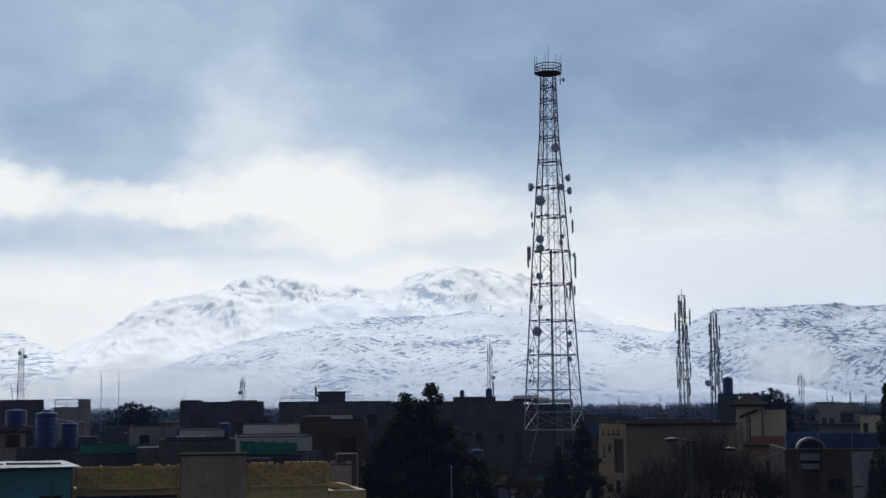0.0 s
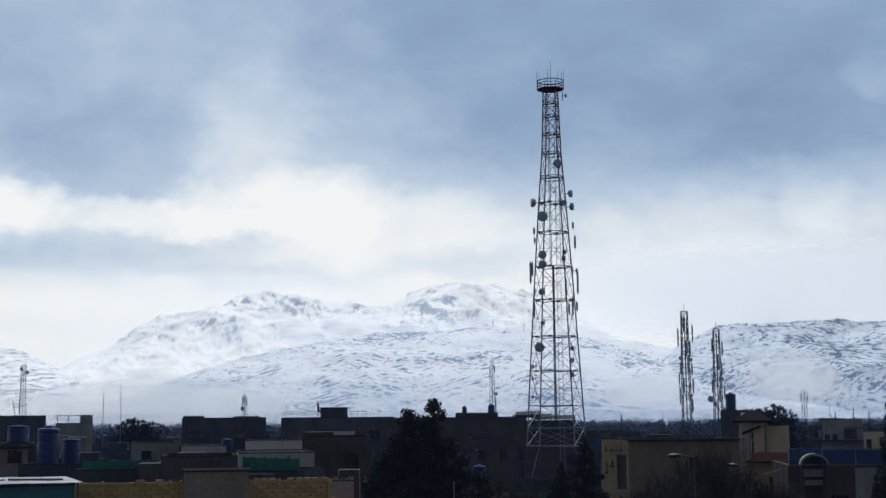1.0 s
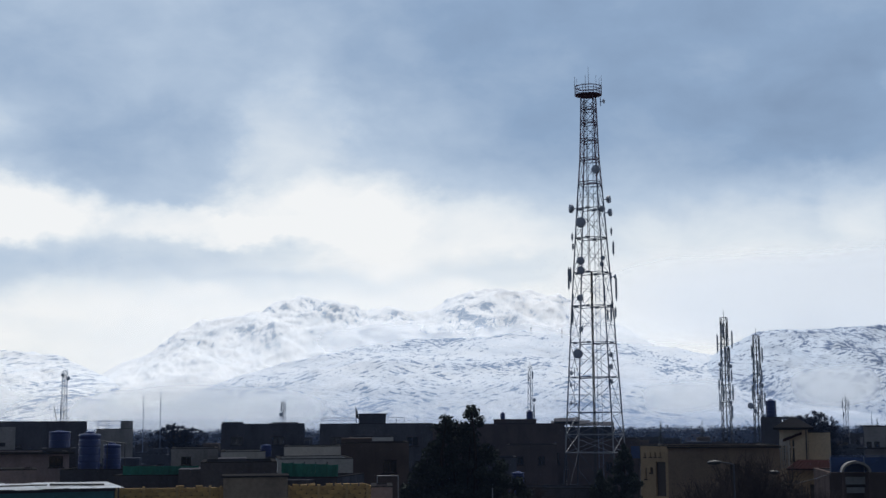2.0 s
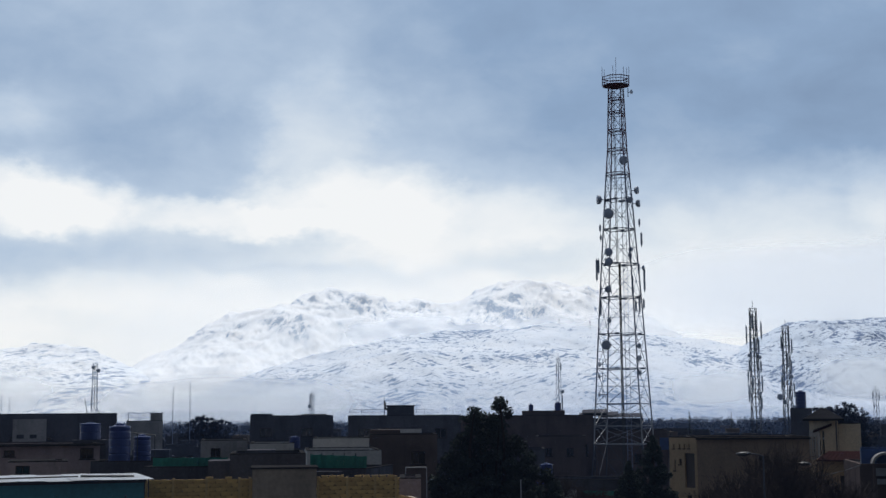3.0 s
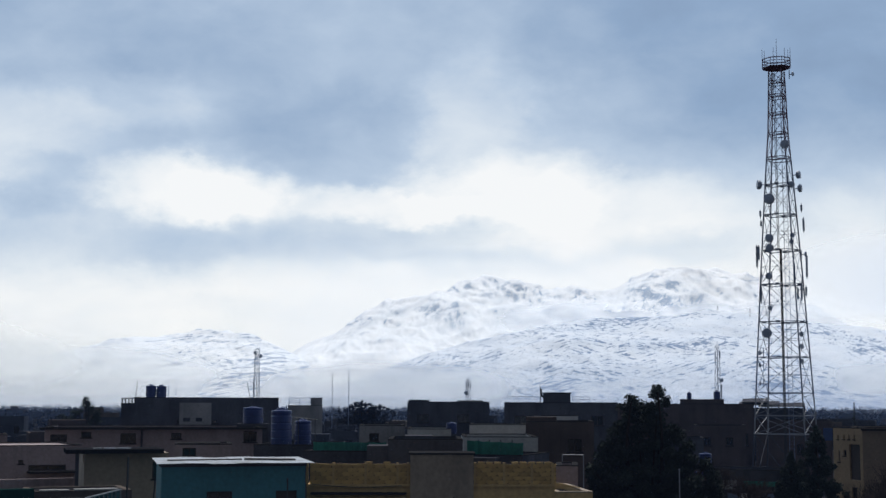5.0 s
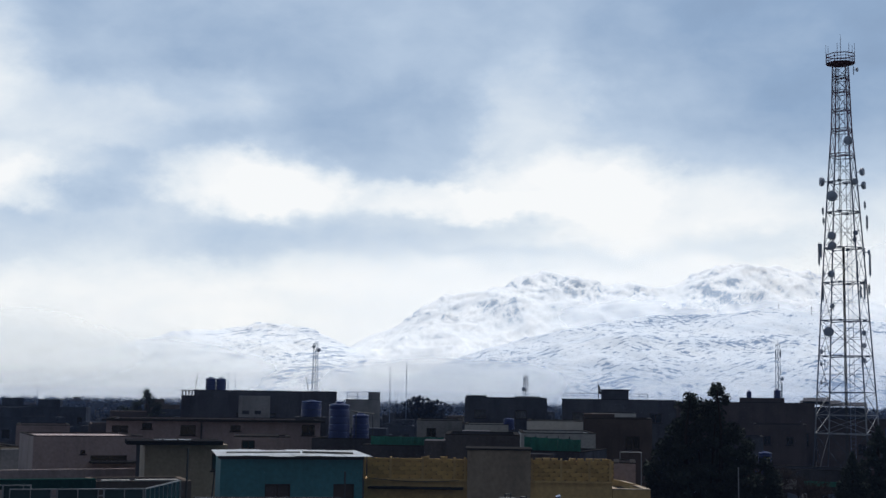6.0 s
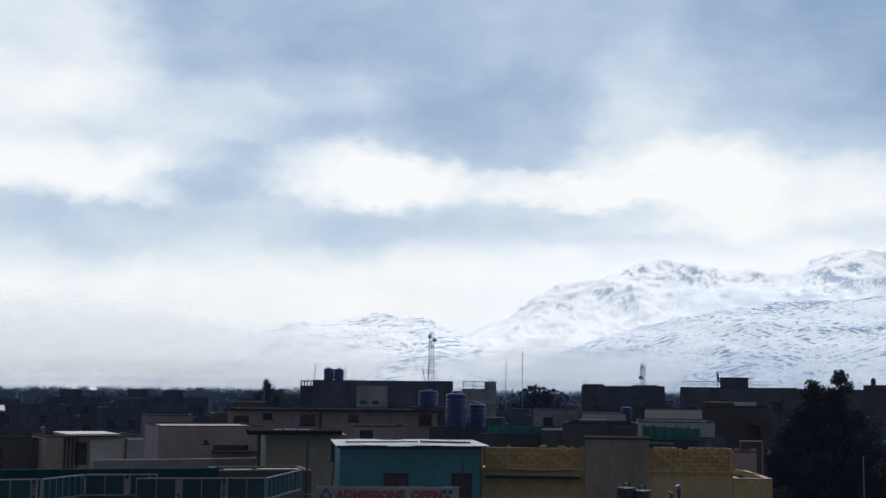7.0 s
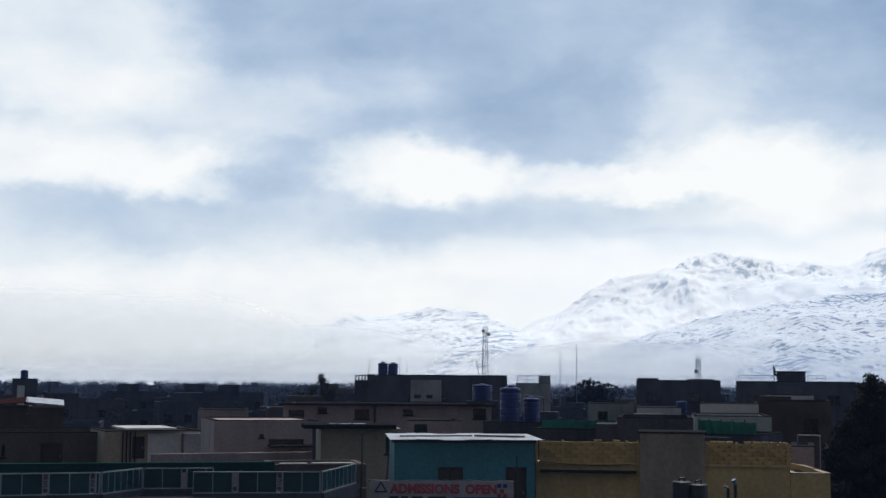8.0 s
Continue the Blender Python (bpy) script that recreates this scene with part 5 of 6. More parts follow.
for x0, x1 in ((0.2, xb0 - 0.2), (xb1 + 0.2, xb1 + 1.9)):
    n = max(2, int((x1 - x0) / 0.9))
    for i in range(n + 1):
        part("rail_post", Geo().rod((x0 + (x1 - x0) * i / n, 0.12, h + 0.08), (x0 + (x1 - x0) * i / n, 0.12, h + 0.62), 0.025), M_STEEL, th)
    part("rail", Geo().rod((x0, 0.12, h + 0.62), (x1, 0.12, h + 0.62), 0.03).rod((x0, 0.12, h + 0.36), (x1, 0.12, h + 0.36), 0.02), M_STEEL, th)
fl = thing("flag_pole", "thin pole with a limp dark flag on a roof", "flag", m @ Matrix.Translation((xb0 - 0.25, 2.5, h - 0.6)))
part("pole", Geo().rod((0, 0, 0), (-0.08, 0, 2.5), 0.03, 0.02), M_DARKMETAL, fl)
g = Geo()
for j in range(6):
    z = 1.25 + j * 0.2
    g.v += [(-0.05 + 0.03 * math.sin(j), -0.03, z), (0.28 - 0.045 * j + 0.05 * math.sin(j * 2), 0.03 * math.cos(j), z - 0.15), (-0.05, 0.0, z)]
for j in range(5):
    k = 3 * j
    g.f += [(k, k + 1, k + 4, k + 3), (k + 2, k + 5, k + 4, k + 1)]
part("cloth", g, M_INK_BLACK, fl)
th, m, w, h = bld_b
part("stair_room", Geo().box(0.1, local(m, -10.1), 1, 5, h - 0.5, h + 0.25), M_DARK, th)
part("stair_room", Geo().box(local(m, -8.9), local(m, -7.8), 2, 6, h - 0.5, h + 0.2), M_PLASTER, th)
rf = house("distant grey room with a steel frame on its roof", (-16.0, 205), (-14.55, 205), 6, 0.0, M_PLASTER, [], 0.2)
th, m, w, h = rf
for x in (0.2, w * 0.34, w * 0.66):
    part("post", Geo().rod((x, 0.4, h - 0.2), (x, 0.4, h + 1.15), 0.05), M_STEEL, th)
part("beam", Geo().rod((0.2, 0.4, h + 1.15), (w, 0.4, h + 1.15), 0.05).rod((0.2, 0.4, h + 0.5), (w * 0.66, 0.4, h + 0.5), 0.035), M_STEEL, th)
part("cabin", Geo().box(w * 0.67, w - 0.05, 0.4, 2.5, h - 0.2, h + 1.2), M_PLASTER, th)
th, m, w, h = back_row
part("stair_room", Geo().box(local(m, 0.36), local(m, 2.15), 0.3, 1.6, h - 0.5, rise(168, 0.3)), M_BRICK, th)
th, m, w, h = brown_r
part("roof_block", Geo().box(-0.1, w * 0.45, 3, 7, h - 0.6, h + 0.35), M_BRICK, th)

# barrel roof, rusty roof
def shed_roof(w, z0, z1, deep):
    """A thin sloping roof that rises from z0 to z1 along the front, and towards the back."""
    g, o = Geo(), 0.12
    for y, up in ((-0.4, 0.0), (deep * 0.55, 0.35)):
        g.v += [(-o, y, z0 + up), (w + o * 0.5, y, z1 + up), (w + o * 0.5, y, z1 + up + 0.07), (-o, y, z0 + up + 0.07)]
    g.f += [(0, 1, 2, 3), (7, 6, 5, 4), (3, 2, 6, 7), (0, 4, 5, 1), (1, 5, 6, 2), (0, 3, 7, 4)]
    return g


th, m, w, h = vault
part("sheet_roof", shed_roof(w, h + 0.38, h + 0.12, 9), M_SHEET, th, "pale sloping sheet roof")
part("gable", Geo().quad((0, 0, h + 0.06), (w, 0, h + 0.06), (w, 0, h + 0.11), (0, 0, h + 0.37)), M_BRICK, th)
th, m, w, h = red_roofed
part("sheet_roof", shed_roof(w, h + 0.08, h + 0.38, 9), M_RED, th, "rusty red sloping roof")
part("gable", Geo().quad((0, 0, h + 0.06), (w, 0, h + 0.06), (w, 0, h + 0.37), (0, 0, h + 0.07)), M_BRICK, th)
part("pier", Geo().box(local(m, -36.42), local(m, -36.1), 14, 15, 0, rise(130, -0.25)), M_WHITE, th)

# ---- the ochre and cream buildings ----
th, m, w, h = orange
part("ledge", Geo().box(-0.1, w + 0.1, -0.3, -0.064, h - 0.18, h - 0.05), M_COPING, th)
# the wing takes the lighter ochre, as its face is the lit one
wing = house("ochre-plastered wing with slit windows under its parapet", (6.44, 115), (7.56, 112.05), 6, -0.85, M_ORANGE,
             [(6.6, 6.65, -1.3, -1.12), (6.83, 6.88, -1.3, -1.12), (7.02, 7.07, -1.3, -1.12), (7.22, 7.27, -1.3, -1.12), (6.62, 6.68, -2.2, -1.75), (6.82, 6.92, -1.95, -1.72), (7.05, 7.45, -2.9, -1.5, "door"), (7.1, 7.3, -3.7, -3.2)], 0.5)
g = Geo()
th, m, w, h = cream
o = 0.5
g.v += [(-o, -o, h), (w + o, -o, h), (w + o, 5 + o, h), (-o, 5 + o, h), (w / 2 - 0.2, 2.5, rise(120, 0.3)), (w / 2 + 0.2, 2.5, rise(120, 0.3)),
        (-o, -o, h - 0.18), (w + o, -o, h - 0.18), (w + o, 5 + o, h - 0.18), (-o, 5 + o, h - 0.18)]
g.f += [(0, 1, 5, 4), (1, 2, 5), (2, 3, 4, 5), (3, 0, 4), (6, 7, 1, 0), (7, 8, 2, 1), (8, 9, 3, 2), (9, 6, 0, 3), (9, 8, 7, 6)]
part("hip_roof", g, M_ROOF, th, "dark slate hipped roof")
part("drain_pipe", Geo().rod((w - 0.15, -0.08, 2), (w - 0.15, -0.08, h - 0.2), 0.05), M_DARK, th)
g = Geo()
xl, xr = local(m, 12.2), local(m, 12.95)
g.v += [(xl, -0.5, rise(118, -0.62)), (xr, -0.5, rise(118, -0.32)), (xr, -0.01, rise(118, -0.30)), (xl, -0.01, rise(118, -0.58)), (xl, -0.5, rise(118, -0.70)), (xr, -0.5, rise(118, -0.40))]
g.f += [(0, 1, 2, 3), (4, 5, 1, 0)]
part("stair_roof", g, M_RED, th, "small red sloping roof")
g = Geo()
for a in (12.42, 12.57):
    xa, xb, za, zb = local(m, a), local(m, a + 0.07), rise(118, -1.58), rise(118, -0.62)
    win = part("slit_window", Geo().box(xa, xb, -0.02, -0.003, za, zb), M_PANE, th, "narrow dark stair window")
    part("window_bar", Geo().box(xa, xb, -0.03, -0.021, za + (zb - za) * 0.66, za + (zb - za) * 0.72), M_WHITE, win)
x0, x1, z0, z1 = local(m, 12.08), local(m, 12.34), rise(118, -1.75), rise(118, -0.58)
lat = thing("pierced_screen", "white pierced concrete lattice panel beside a stair tower", "panel", m @ Matrix.Translation((x0 - 0.05, -0.25, 0)))
part("frame", Geo().pierced(x1 - x0 + 0.3, z0, z1, 0, 0.12, [(0.07 + 0.22 * (i % 3), 0.2 + 0.22 * (i % 3), z0 + 0.12 + 0.26 * (i // 3), z0 + 0.3 + 0.26 * (i // 3)) for i in range(21)]), M_WHITE, lat)
part("foot", Geo().box(0, x1 - x0 + 0.3, 0, 0.12, 0, z0 - 0.004), M_CREAM, lat)
th, m, w, h = porch
xr0 = local(m, 12.75)
g = Geo()
zr0, zr1 = rise(107.5, -1.78), rise(110, -1.42)
g.v += [(xr0 - 0.9, -0.5, zr0), (w + 0.1, -0.5, zr0), (w + 0.1, 2.2, zr1), (xr0, 2.2, zr1), (xr0 - 0.9, -0.5, zr0 - 0.1), (w + 0.1, -0.5, zr0 - 0.1)]
g.f += [(0, 1, 2, 3), (4, 5, 1, 0)]
part("sloping_roof", g, M_RED, th, "dark red tiled lean-to roof")
for i in range(9):
    a = (i + 0.5) / 9
    part("roof_roll", Geo().rod((xr0 - 0.9 + (w + 1.0 - xr0) * a, -0.5, zr0 + 0.02), (xr0 + (w - xr0) * a, 2.2, zr1 + 0.02), 0.022, n=6), M_RED, th)
part("pillar", Geo().box(xr0 + 1.3, xr0 + 1.55, -0.35, -0.1, 0, zr0 - 0.1), M_ORANGE, th)

# the blue sheet parapet, its frames, the arched entrance
th, m, w, h = blue_front
zt = rise(92, -1.32)
x, i = local(m, 14.02), 0
xe = w
fence = thing("sheet_fence", "blue painted sheet fence along a roof edge", "fence", m @ Matrix.Translation((0, 0.05, h)))
while x < xe - 0.3:
    b = min(x + 1.05, xe)
    part("panel", Geo().box(x + 0.03, b - 0.03, 0, 0.03, 0.02, zt - h), M_BLUEFENCE, fence)
    part("post", Geo().box(x - 0.03, x + 0.03, -0.04, 0.06, 0, zt - h + 0.05), M_BLUEFENCE if i % 2 else M_STEEL, fence)
    part("lattice", Geo().rod((x + 0.05, -0.03, 0.1), (b - 0.05, -0.03, zt - h - 0.1), 0.018, n=4).rod((x + 0.05, -0.03, zt - h - 0.1), (b - 0.05, -0.03, 0.1), 0.018, n=4), M_BLUEFENCE, fence)
    x, i = b, i + 1
part("top_rail", Geo().box(local(m, 14.0), xe, -0.05, 0.06, zt - h + 0.052, zt - h + 0.09), M_BLUEFENCE, fence)
xa, xb = local(m, 14.36), local(m, 15.48)
arch = thing("arch_canopy", "pale arched canopy over an entrance", "canopy", m)
cx, half, zs, zk = (xa + xb) / 2, (xb - xa) / 2, rise(91, -1.92), rise(91, -1.47)
g = Geo()
N = 16
for j in range(N + 1):
    a = math.pi * j / N
    for s, dz in ((1.0, 0.0), (0.86, -0.16)):
        x, z = cx - half * s * math.cos(a), zs + (zk - zs + dz) * math.sin(a)
        g.v += [(x, -1.2, z), (x, -0.01, z)]
for j in range(N):
    k = 4 * j
    g.f += [(k, k + 4, k + 5, k + 1), (k + 2, k + 3, k + 7, k + 6), (k, k + 2, k + 6, k + 4), (k + 1, k + 5, k + 7, k + 3)]
part("arch", g, M_PLASTER, arch)
for x in (xa + 0.02, xb - 0.2):
    part("pillar", Geo().box(x, x + 0.18, -1.15, -0.97, 0, zs), M_BRICK, arch)
part("sign_panel", Geo().box(cx - 0.62, cx + 0.62, -0.3, -0.22, rise(91, -2.42), rise(91, -2.12)), M_FRAME, arch, "blank whitish panel")
part("sign_panel", Geo().box(cx - 0.55, cx + 0.55, -0.3, -0.22, rise(91, -2.76), rise(91, -2.54)), M_FRAME, arch, "blank whitish panel")
part("pale_panel", Geo().box(local(m, 16.55), local(m, 17.5), -0.04, -0.004, 0.3, rise(92, -2.05)), M_PLASTER, th, "pale bare plaster strip")
th, m, w, h = unfinished
part("balcony_slab", Geo().box(-0.8, w + 0.3, -1.2, -0.31, rise(150, -0.98), rise(150, -0.93)), M_COPING, th)
part("roof_block", Geo().box(-0.1, local(m, 15.85), 1, 4, h - 0.4, h + 0.15), M_PLASTER, th)
part("lean_sheet", Geo().box(w * 0.55, w, -0.2, 2.0, h - 0.9, h - 0.84), M_COPING, th)


# ---- street lamps, cables ----
def street_lamp(bearing, d, z, arm, label, boom=0.0):
    t_ = thing("street_lamp", label, "street lamp", flat_at(bearing, d), "street lamps")
    part("pole", Geo().rod((0, 0, 0), (0, 0, z), 0.06, 0.04, n=10), M_DARKSTEEL, t_)
    g = Geo()
    pts = [Vector((arm * q, 0, z + 0.12 * math.sin(q * math.pi / 2))) for q in (0, 0.25, 0.5, 0.75, 1)]
    for a, b in zip(pts, pts[1:]):
        g.rod(a, b, 0.035)
    part("arm", g, M_DARKSTEEL, t_)
    s = 1 if arm > 0 else -1
    hd = Geo().lathe([(0.05, 0), (0.13, 0.12), (0.17, 0.35), (0.14, 0.6), (0.05, 0.75)], 12)
    mm = Matrix.Translation(pts[-1]) @ Matrix.Rotation(radians(92 * s), 4, "Y") @ Matrix.Diagonal((0.7, 1.0, 1.0, 1))
    hd.v = [tuple(mm @ Vector(v)) for v in hd.v]
    head = part("lamp_head", hd, M_DARKMETAL, t_, "grey cobra lamp head", smooth=True)
    gl = Geo().box(-0.1, 0.1, -0.08, 0.08, -0.14, -0.11)
    ob = part("lamp_glass", gl, M_DARKSTEEL, head)
    ob.matrix_basis = Matrix.Translation(pts[-1] + Vector((0.38 * s, 0, 0)))
    return t_


street_lamp(10.2, 72, rise(72, -1.62), -0.6, "grey street lamp with a drooping cobra head")
street_lamp(11.25, 84, rise(84, -2.0), 0.4, "thin pale street lamp among bare trees")


def cable(points, r, label, name="overhead_cable"):
    g = Geo()
    for (a, b) in zip(points, points[1:]):
        a, b = Vector(a), Vector(b)
        prev = a
        for k in range(1, 13):
            q = k / 12
            p = a.lerp(b, q) - Vector((0, 0, 4 * q * (1 - q) * (b - a).length * 0.02))
            g.rod(prev, p, r, n=4, caps=False)
            prev = p
    solo(name, g, M_DARKMETAL, label, "cable")


cable([spot(11.25, 84, 6.2), spot(14.0, 90, 6.9)], 0.02, "thin dark cable slung between a lamp and a house")


# ---- masts ----
def lattice_mast(bearing, d, top, wide, label, panels=(), dishes=(), taper=0.55, mat=None, legs=3, name="lattice_mast", bays=None):
    """A slender lattice mast; panels, dishes: sideways metres, share of the height, size."""
    mat = mat or M_STEEL
    z = rise(d, top)
    t_ = thing(name, label, "mast", flat_at(bearing, d, 0, 11), "masts of the town")
    bays = bays or max(6, int(z / 1.6))
    half = lambda q: wide / 2 * (1 - (1 - taper) * q)
    at = lambda i, q: Vector((half(q) * 1.15 * math.cos(2 * math.pi * i / legs + 0.4), half(q) * 1.15 * math.sin(2 * math.pi * i / legs + 0.4), z * q))
    r = 0.062 if d < 200 else 0.048
    for i in range(legs):
        part("leg", Geo().rod(at(i, 0), at(i, 1), r, r * 0.8, n=5), mat, t_)
    g = Geo()
    for j in range(bays):
        for i in range(legs):
            g.rod(at(i, j / bays), at(i + 1, (j + 1) / bays), r * 0.62, n=4, caps=False).rod(at(i, (j + 1) / bays), at(i + 1, (j + 1) / bays), r * 0.45, n=4, caps=False)
    lac = part("lacing", g, mat, t_)
    lac["kind"] = "stuff"
    part("cable_run", Geo().rod((0, 0, 0), (0, 0, z * 0.97), r * 1.1), M_DARKMETAL, t_)
    for x, q, s in panels:
        panel_antenna(t_, x * 0.9, z * q, s, -0.25, 0.17)
        part("standoff", Geo().rod((x * 0.9, -0.05, z * q), (0, 0, z * q), 0.03), mat, t_)
    for x, q, s in dishes:
        dish(t_, x, z * q, s, -0.5, 40 * (1 if x > 0 else -1), s > 0.6)
    part("finial", Geo().rod((0, 0, z * 0.98), (0, 0, z + 0.9), 0.03), mat, t_)
    return t_


lattice_mast(10.0, 170, 4.42, 1.5, "slim lattice mast crowded with panel antennas",
             [(-1.0, 0.86, 2.0), (1.0, 0.88, 1.9), (-0.55, 0.82, 1.8), (0.6, 0.8, 1.6), (-0.75, 0.7, 1.2), (0.8, 0.69, 1.3), (-0.9, 0.55, 1.9), (0.9, 0.6, 1.7), (0.25, 0.9, 2.2), (-0.2, 0.93, 1.6), (0.75, 0.5, 1.4), (-0.35, 0.6, 1.5), (0.3, 0.72, 1.6), (-0.95, 0.64, 1.2), (0.1, 0.8, 1.8), (-0.5, 0.93, 1.3)],
             [(-0.7, 0.75, 0.5), (0.6, 0.74, 0.5), (0.5, 0.55, 0.5)], 0.6, M_DARKSTEEL, legs=4)
lattice_mast(11.28, 178, 3.66, 1.7, "slim lattice mast hung with panels and small dishes",
             [(-0.7, 0.9, 1.5), (0.75, 0.88, 1.7), (0.35, 0.93, 1.4), (-0.8, 0.66, 1.6), (0.9, 0.62, 1.5), (-0.4, 0.72, 1.2), (0.1, 0.8, 1.6), (-0.45, 0.84, 1.4), (0.6, 0.76, 1.3), (0.2, 0.6, 1.5), (-0.1, 0.5, 1.2)],
             [(-1.0, 0.58, 0.8), (0.5, 0.7, 0.6), (-0.5, 0.55, 0.6), (0.7, 0.52, 0.5)], 0.5, M_DARKSTEEL, legs=4)
lattice_mast(-17.3, 300, 2.35, 1.9, "distant hazy lattice mast with antennas halfway up", [(-1.1, 0.45, 3.0), (1.2, 0.47, 3.2), (-0.8, 0.62, 2.2), (0.9, 0.42, 2.5), (-1.3, 0.3, 2.0)], [(0.6, 0.93, 0.9), (-0.5, 0.96, 0.7)], 0.55, legs=4, bays=16)
lattice_mast(-8.44, 280, 1.08, 1.4, "short distant mast with a cluster of antennas on top", [(-0.4, 0.93, 1.6), (0.45, 0.92, 1.6), (0, 0.95, 1.6)], [(-0.5, 0.83, 0.8)], 0.6)
lattice_mast(1.93, 260, 2.5, 1.7, "slender distant lattice mast behind blue tanks", [(-0.5, 0.9, 1.5), (0.7, 0.6, 2.6), (0.5, 0.92, 1.2)], [(0.6, 0.7, 0.7)], 0.4)
lattice_mast(14.71, 350, 1.05, 1.6, "short distant mast with a white antenna cluster", [(-0.9, 0.9, 1.8), (0.9, 0.9, 1.8), (0, 0.93, 1.9), (-0.6, 0.75, 1.4), (0.6, 0.75, 1.4)], [], 0.7, mat=M_PALESTEEL)
for b, d, e, lab in ((-14.15, 320, 1.38, "thin distant guyed pole"), (-13.46, 320, 1.65, "thin tall distant guyed pole"), (-10.8, 300, 0.66, "short thin distant pole"), (-20.9, 340, 1.05, "thin distant pole behind tanks"), (-20.6, 350, 0.95, "thin distant pole behind tanks"),
                      (15.7, 330, 0.5, "short thin distant pole"), (-4.6, 330, 0.7, "thin faint distant pole"), (-32.3, 420, 0.55, "thin faint distant pole"), (-28.5, 420, 0.4, "thin faint distant pole")):
    t_ = thing("pole_mast", lab + " on the skyline", "pole", flat_at(b, d), "thin poles on the skyline")
    z = rise(d, e)
    part("shaft", Geo().rod((0, 0, 0), (0, 0, z), 0.10, 0.05), M_STEEL, t_)
    part("collar", Geo().rod((0, 0, z * 0.8), (0, 0, z * 0.8 + 0.25), 0.16), M_STEEL, t_)


for b, e in ((2.0, 4.16), (3.3, 4.04)):
    low, high = rise(2880, 3.4), rise(2880, e)
    t_ = thing("hill_mast", "tiny mast standing on the snowy hill crest", "mast", flat_at(b, 2880, low), "masts on the hill crest")
    part("shaft", Geo().rod((0, 0, 0), (0, 0, high - low), 0.8, 0.45), M_DARKSTEEL, t_)
    part("antenna_ring", Geo().lathe([(1.1, 0), (1.3, 0.6), (1.3, 2.2), (1.0, 2.8)], 8, (0, 0, high - low - 4.5)), M_DARKSTEEL, t_)


# ---- trees ----
rng = np.random.RandomState(11)


def leaves(centres, radii, count, size, flat_=0.75):
    """Small leaf blades scattered through the shells of many clumps."""
    c = np.asarray(centres, float)
    r = np.asarray(radii, float)
    pick = rng.choice(len(c), count, p=r ** 2 / (r ** 2).sum())
    v = rng.normal(size=(count, 3))
    v /= np.linalg.norm(v, axis=1)[:, None]
    rad = r[pick] * rng.uniform(0.35, 1.08, count)
    p = c[pick] + v * rad[:, None] * np.array([1, 1, flat_])
    a = rng.normal(size=(count, 3))
    a /= np.linalg.norm(a, axis=1)[:, None]
    b = np.cross(a, rng.normal(size=(count, 3)))
    b /= np.linalg.norm(b, axis=1)[:, None]
    s = size * rng.uniform(0.6, 1.4, count)[:, None]
    quad = np.stack([p - a * s, p - b * s * 0.45, p + a * s, p + b * s * 0.45], 1)
    g = Geo()
    g.v = quad.reshape(-1, 3).tolist()
    g.f = np.arange(count * 4).reshape(-1, 4).tolist()
    return g


def limb(g, a, b, r0, r1, bend=0.15, n=4):
    a, b = Vector(a), Vector(b)
    off = Vector(rng.normal(size=3)) * bend * (b - a).length * 0.4
    prev, pr = a, r0
    for k in range(1, n + 1):
        q = k / n
        p = a.lerp(b, q) + off * (math.sin(q * math.pi) * 0.6)
        r = r0 + (r1 - r0) * q
        g.rod(prev, p, pr, r, n=6, caps=False)
        prev, pr = p, r


def broad_tree(bearing, d, tops, wide, base, count, label, size=0.085, mat=None, tips=4):
    """A dense evergreen: trunk, limbs, and leaf clumps; tops: sideways metres and height of each tip."""
    t_ = thing("tree", label, "tree", flat_at(bearing, d))
    g = Geo()
    limb(g, (0, 0, 0), (0.2, 0, base), 0.32, 0.22, 0.05)
    cs, rs = [], []
    for x, z in tops:
        limb(g, (0.2, 0, base), (x, rng.uniform(-1, 1), z - 0.6), 0.2, 0.04)
        k, fine_ = (int(14 + 1.6 * z), 1.0) if tips > 1 else (90, 1.25)
        for _ in range(k):
            q = rng.uniform(0, 1) ** 0.8
            spread = wide * ((0.16 if tips > 1 else 0.55) + 0.84 * (1 - q) ** 0.75) * 0.5
            zz = base * 0.6 + (z - 0.5 - base * 0.6) * q
            cs.append((x * (0.35 + 0.65 * q) + rng.normal() * spread * 0.55, rng.normal() * spread * 0.5, zz))
            rs.append(rng.uniform(0.35, 0.9) * (0.55 + 0.45 * (1 - q)) * fine_)
        for q in range(tips):
            cs.append((x + rng.normal() * 0.12 * q, rng.normal() * 0.1 * q, z - 0.45 - 0.35 * q))
            rs.append(0.46 + 0.04 * q)
    for c_ in cs[::4]:
        limb(g, (0.1, 0, min(base, c_[2] * 0.6)), c_, 0.09, 0.02)
    part("trunk", g, M_BARK, t_)
    part("crown", leaves(cs, rs, count, size), mat or M_LEAF, t_)
    return t_


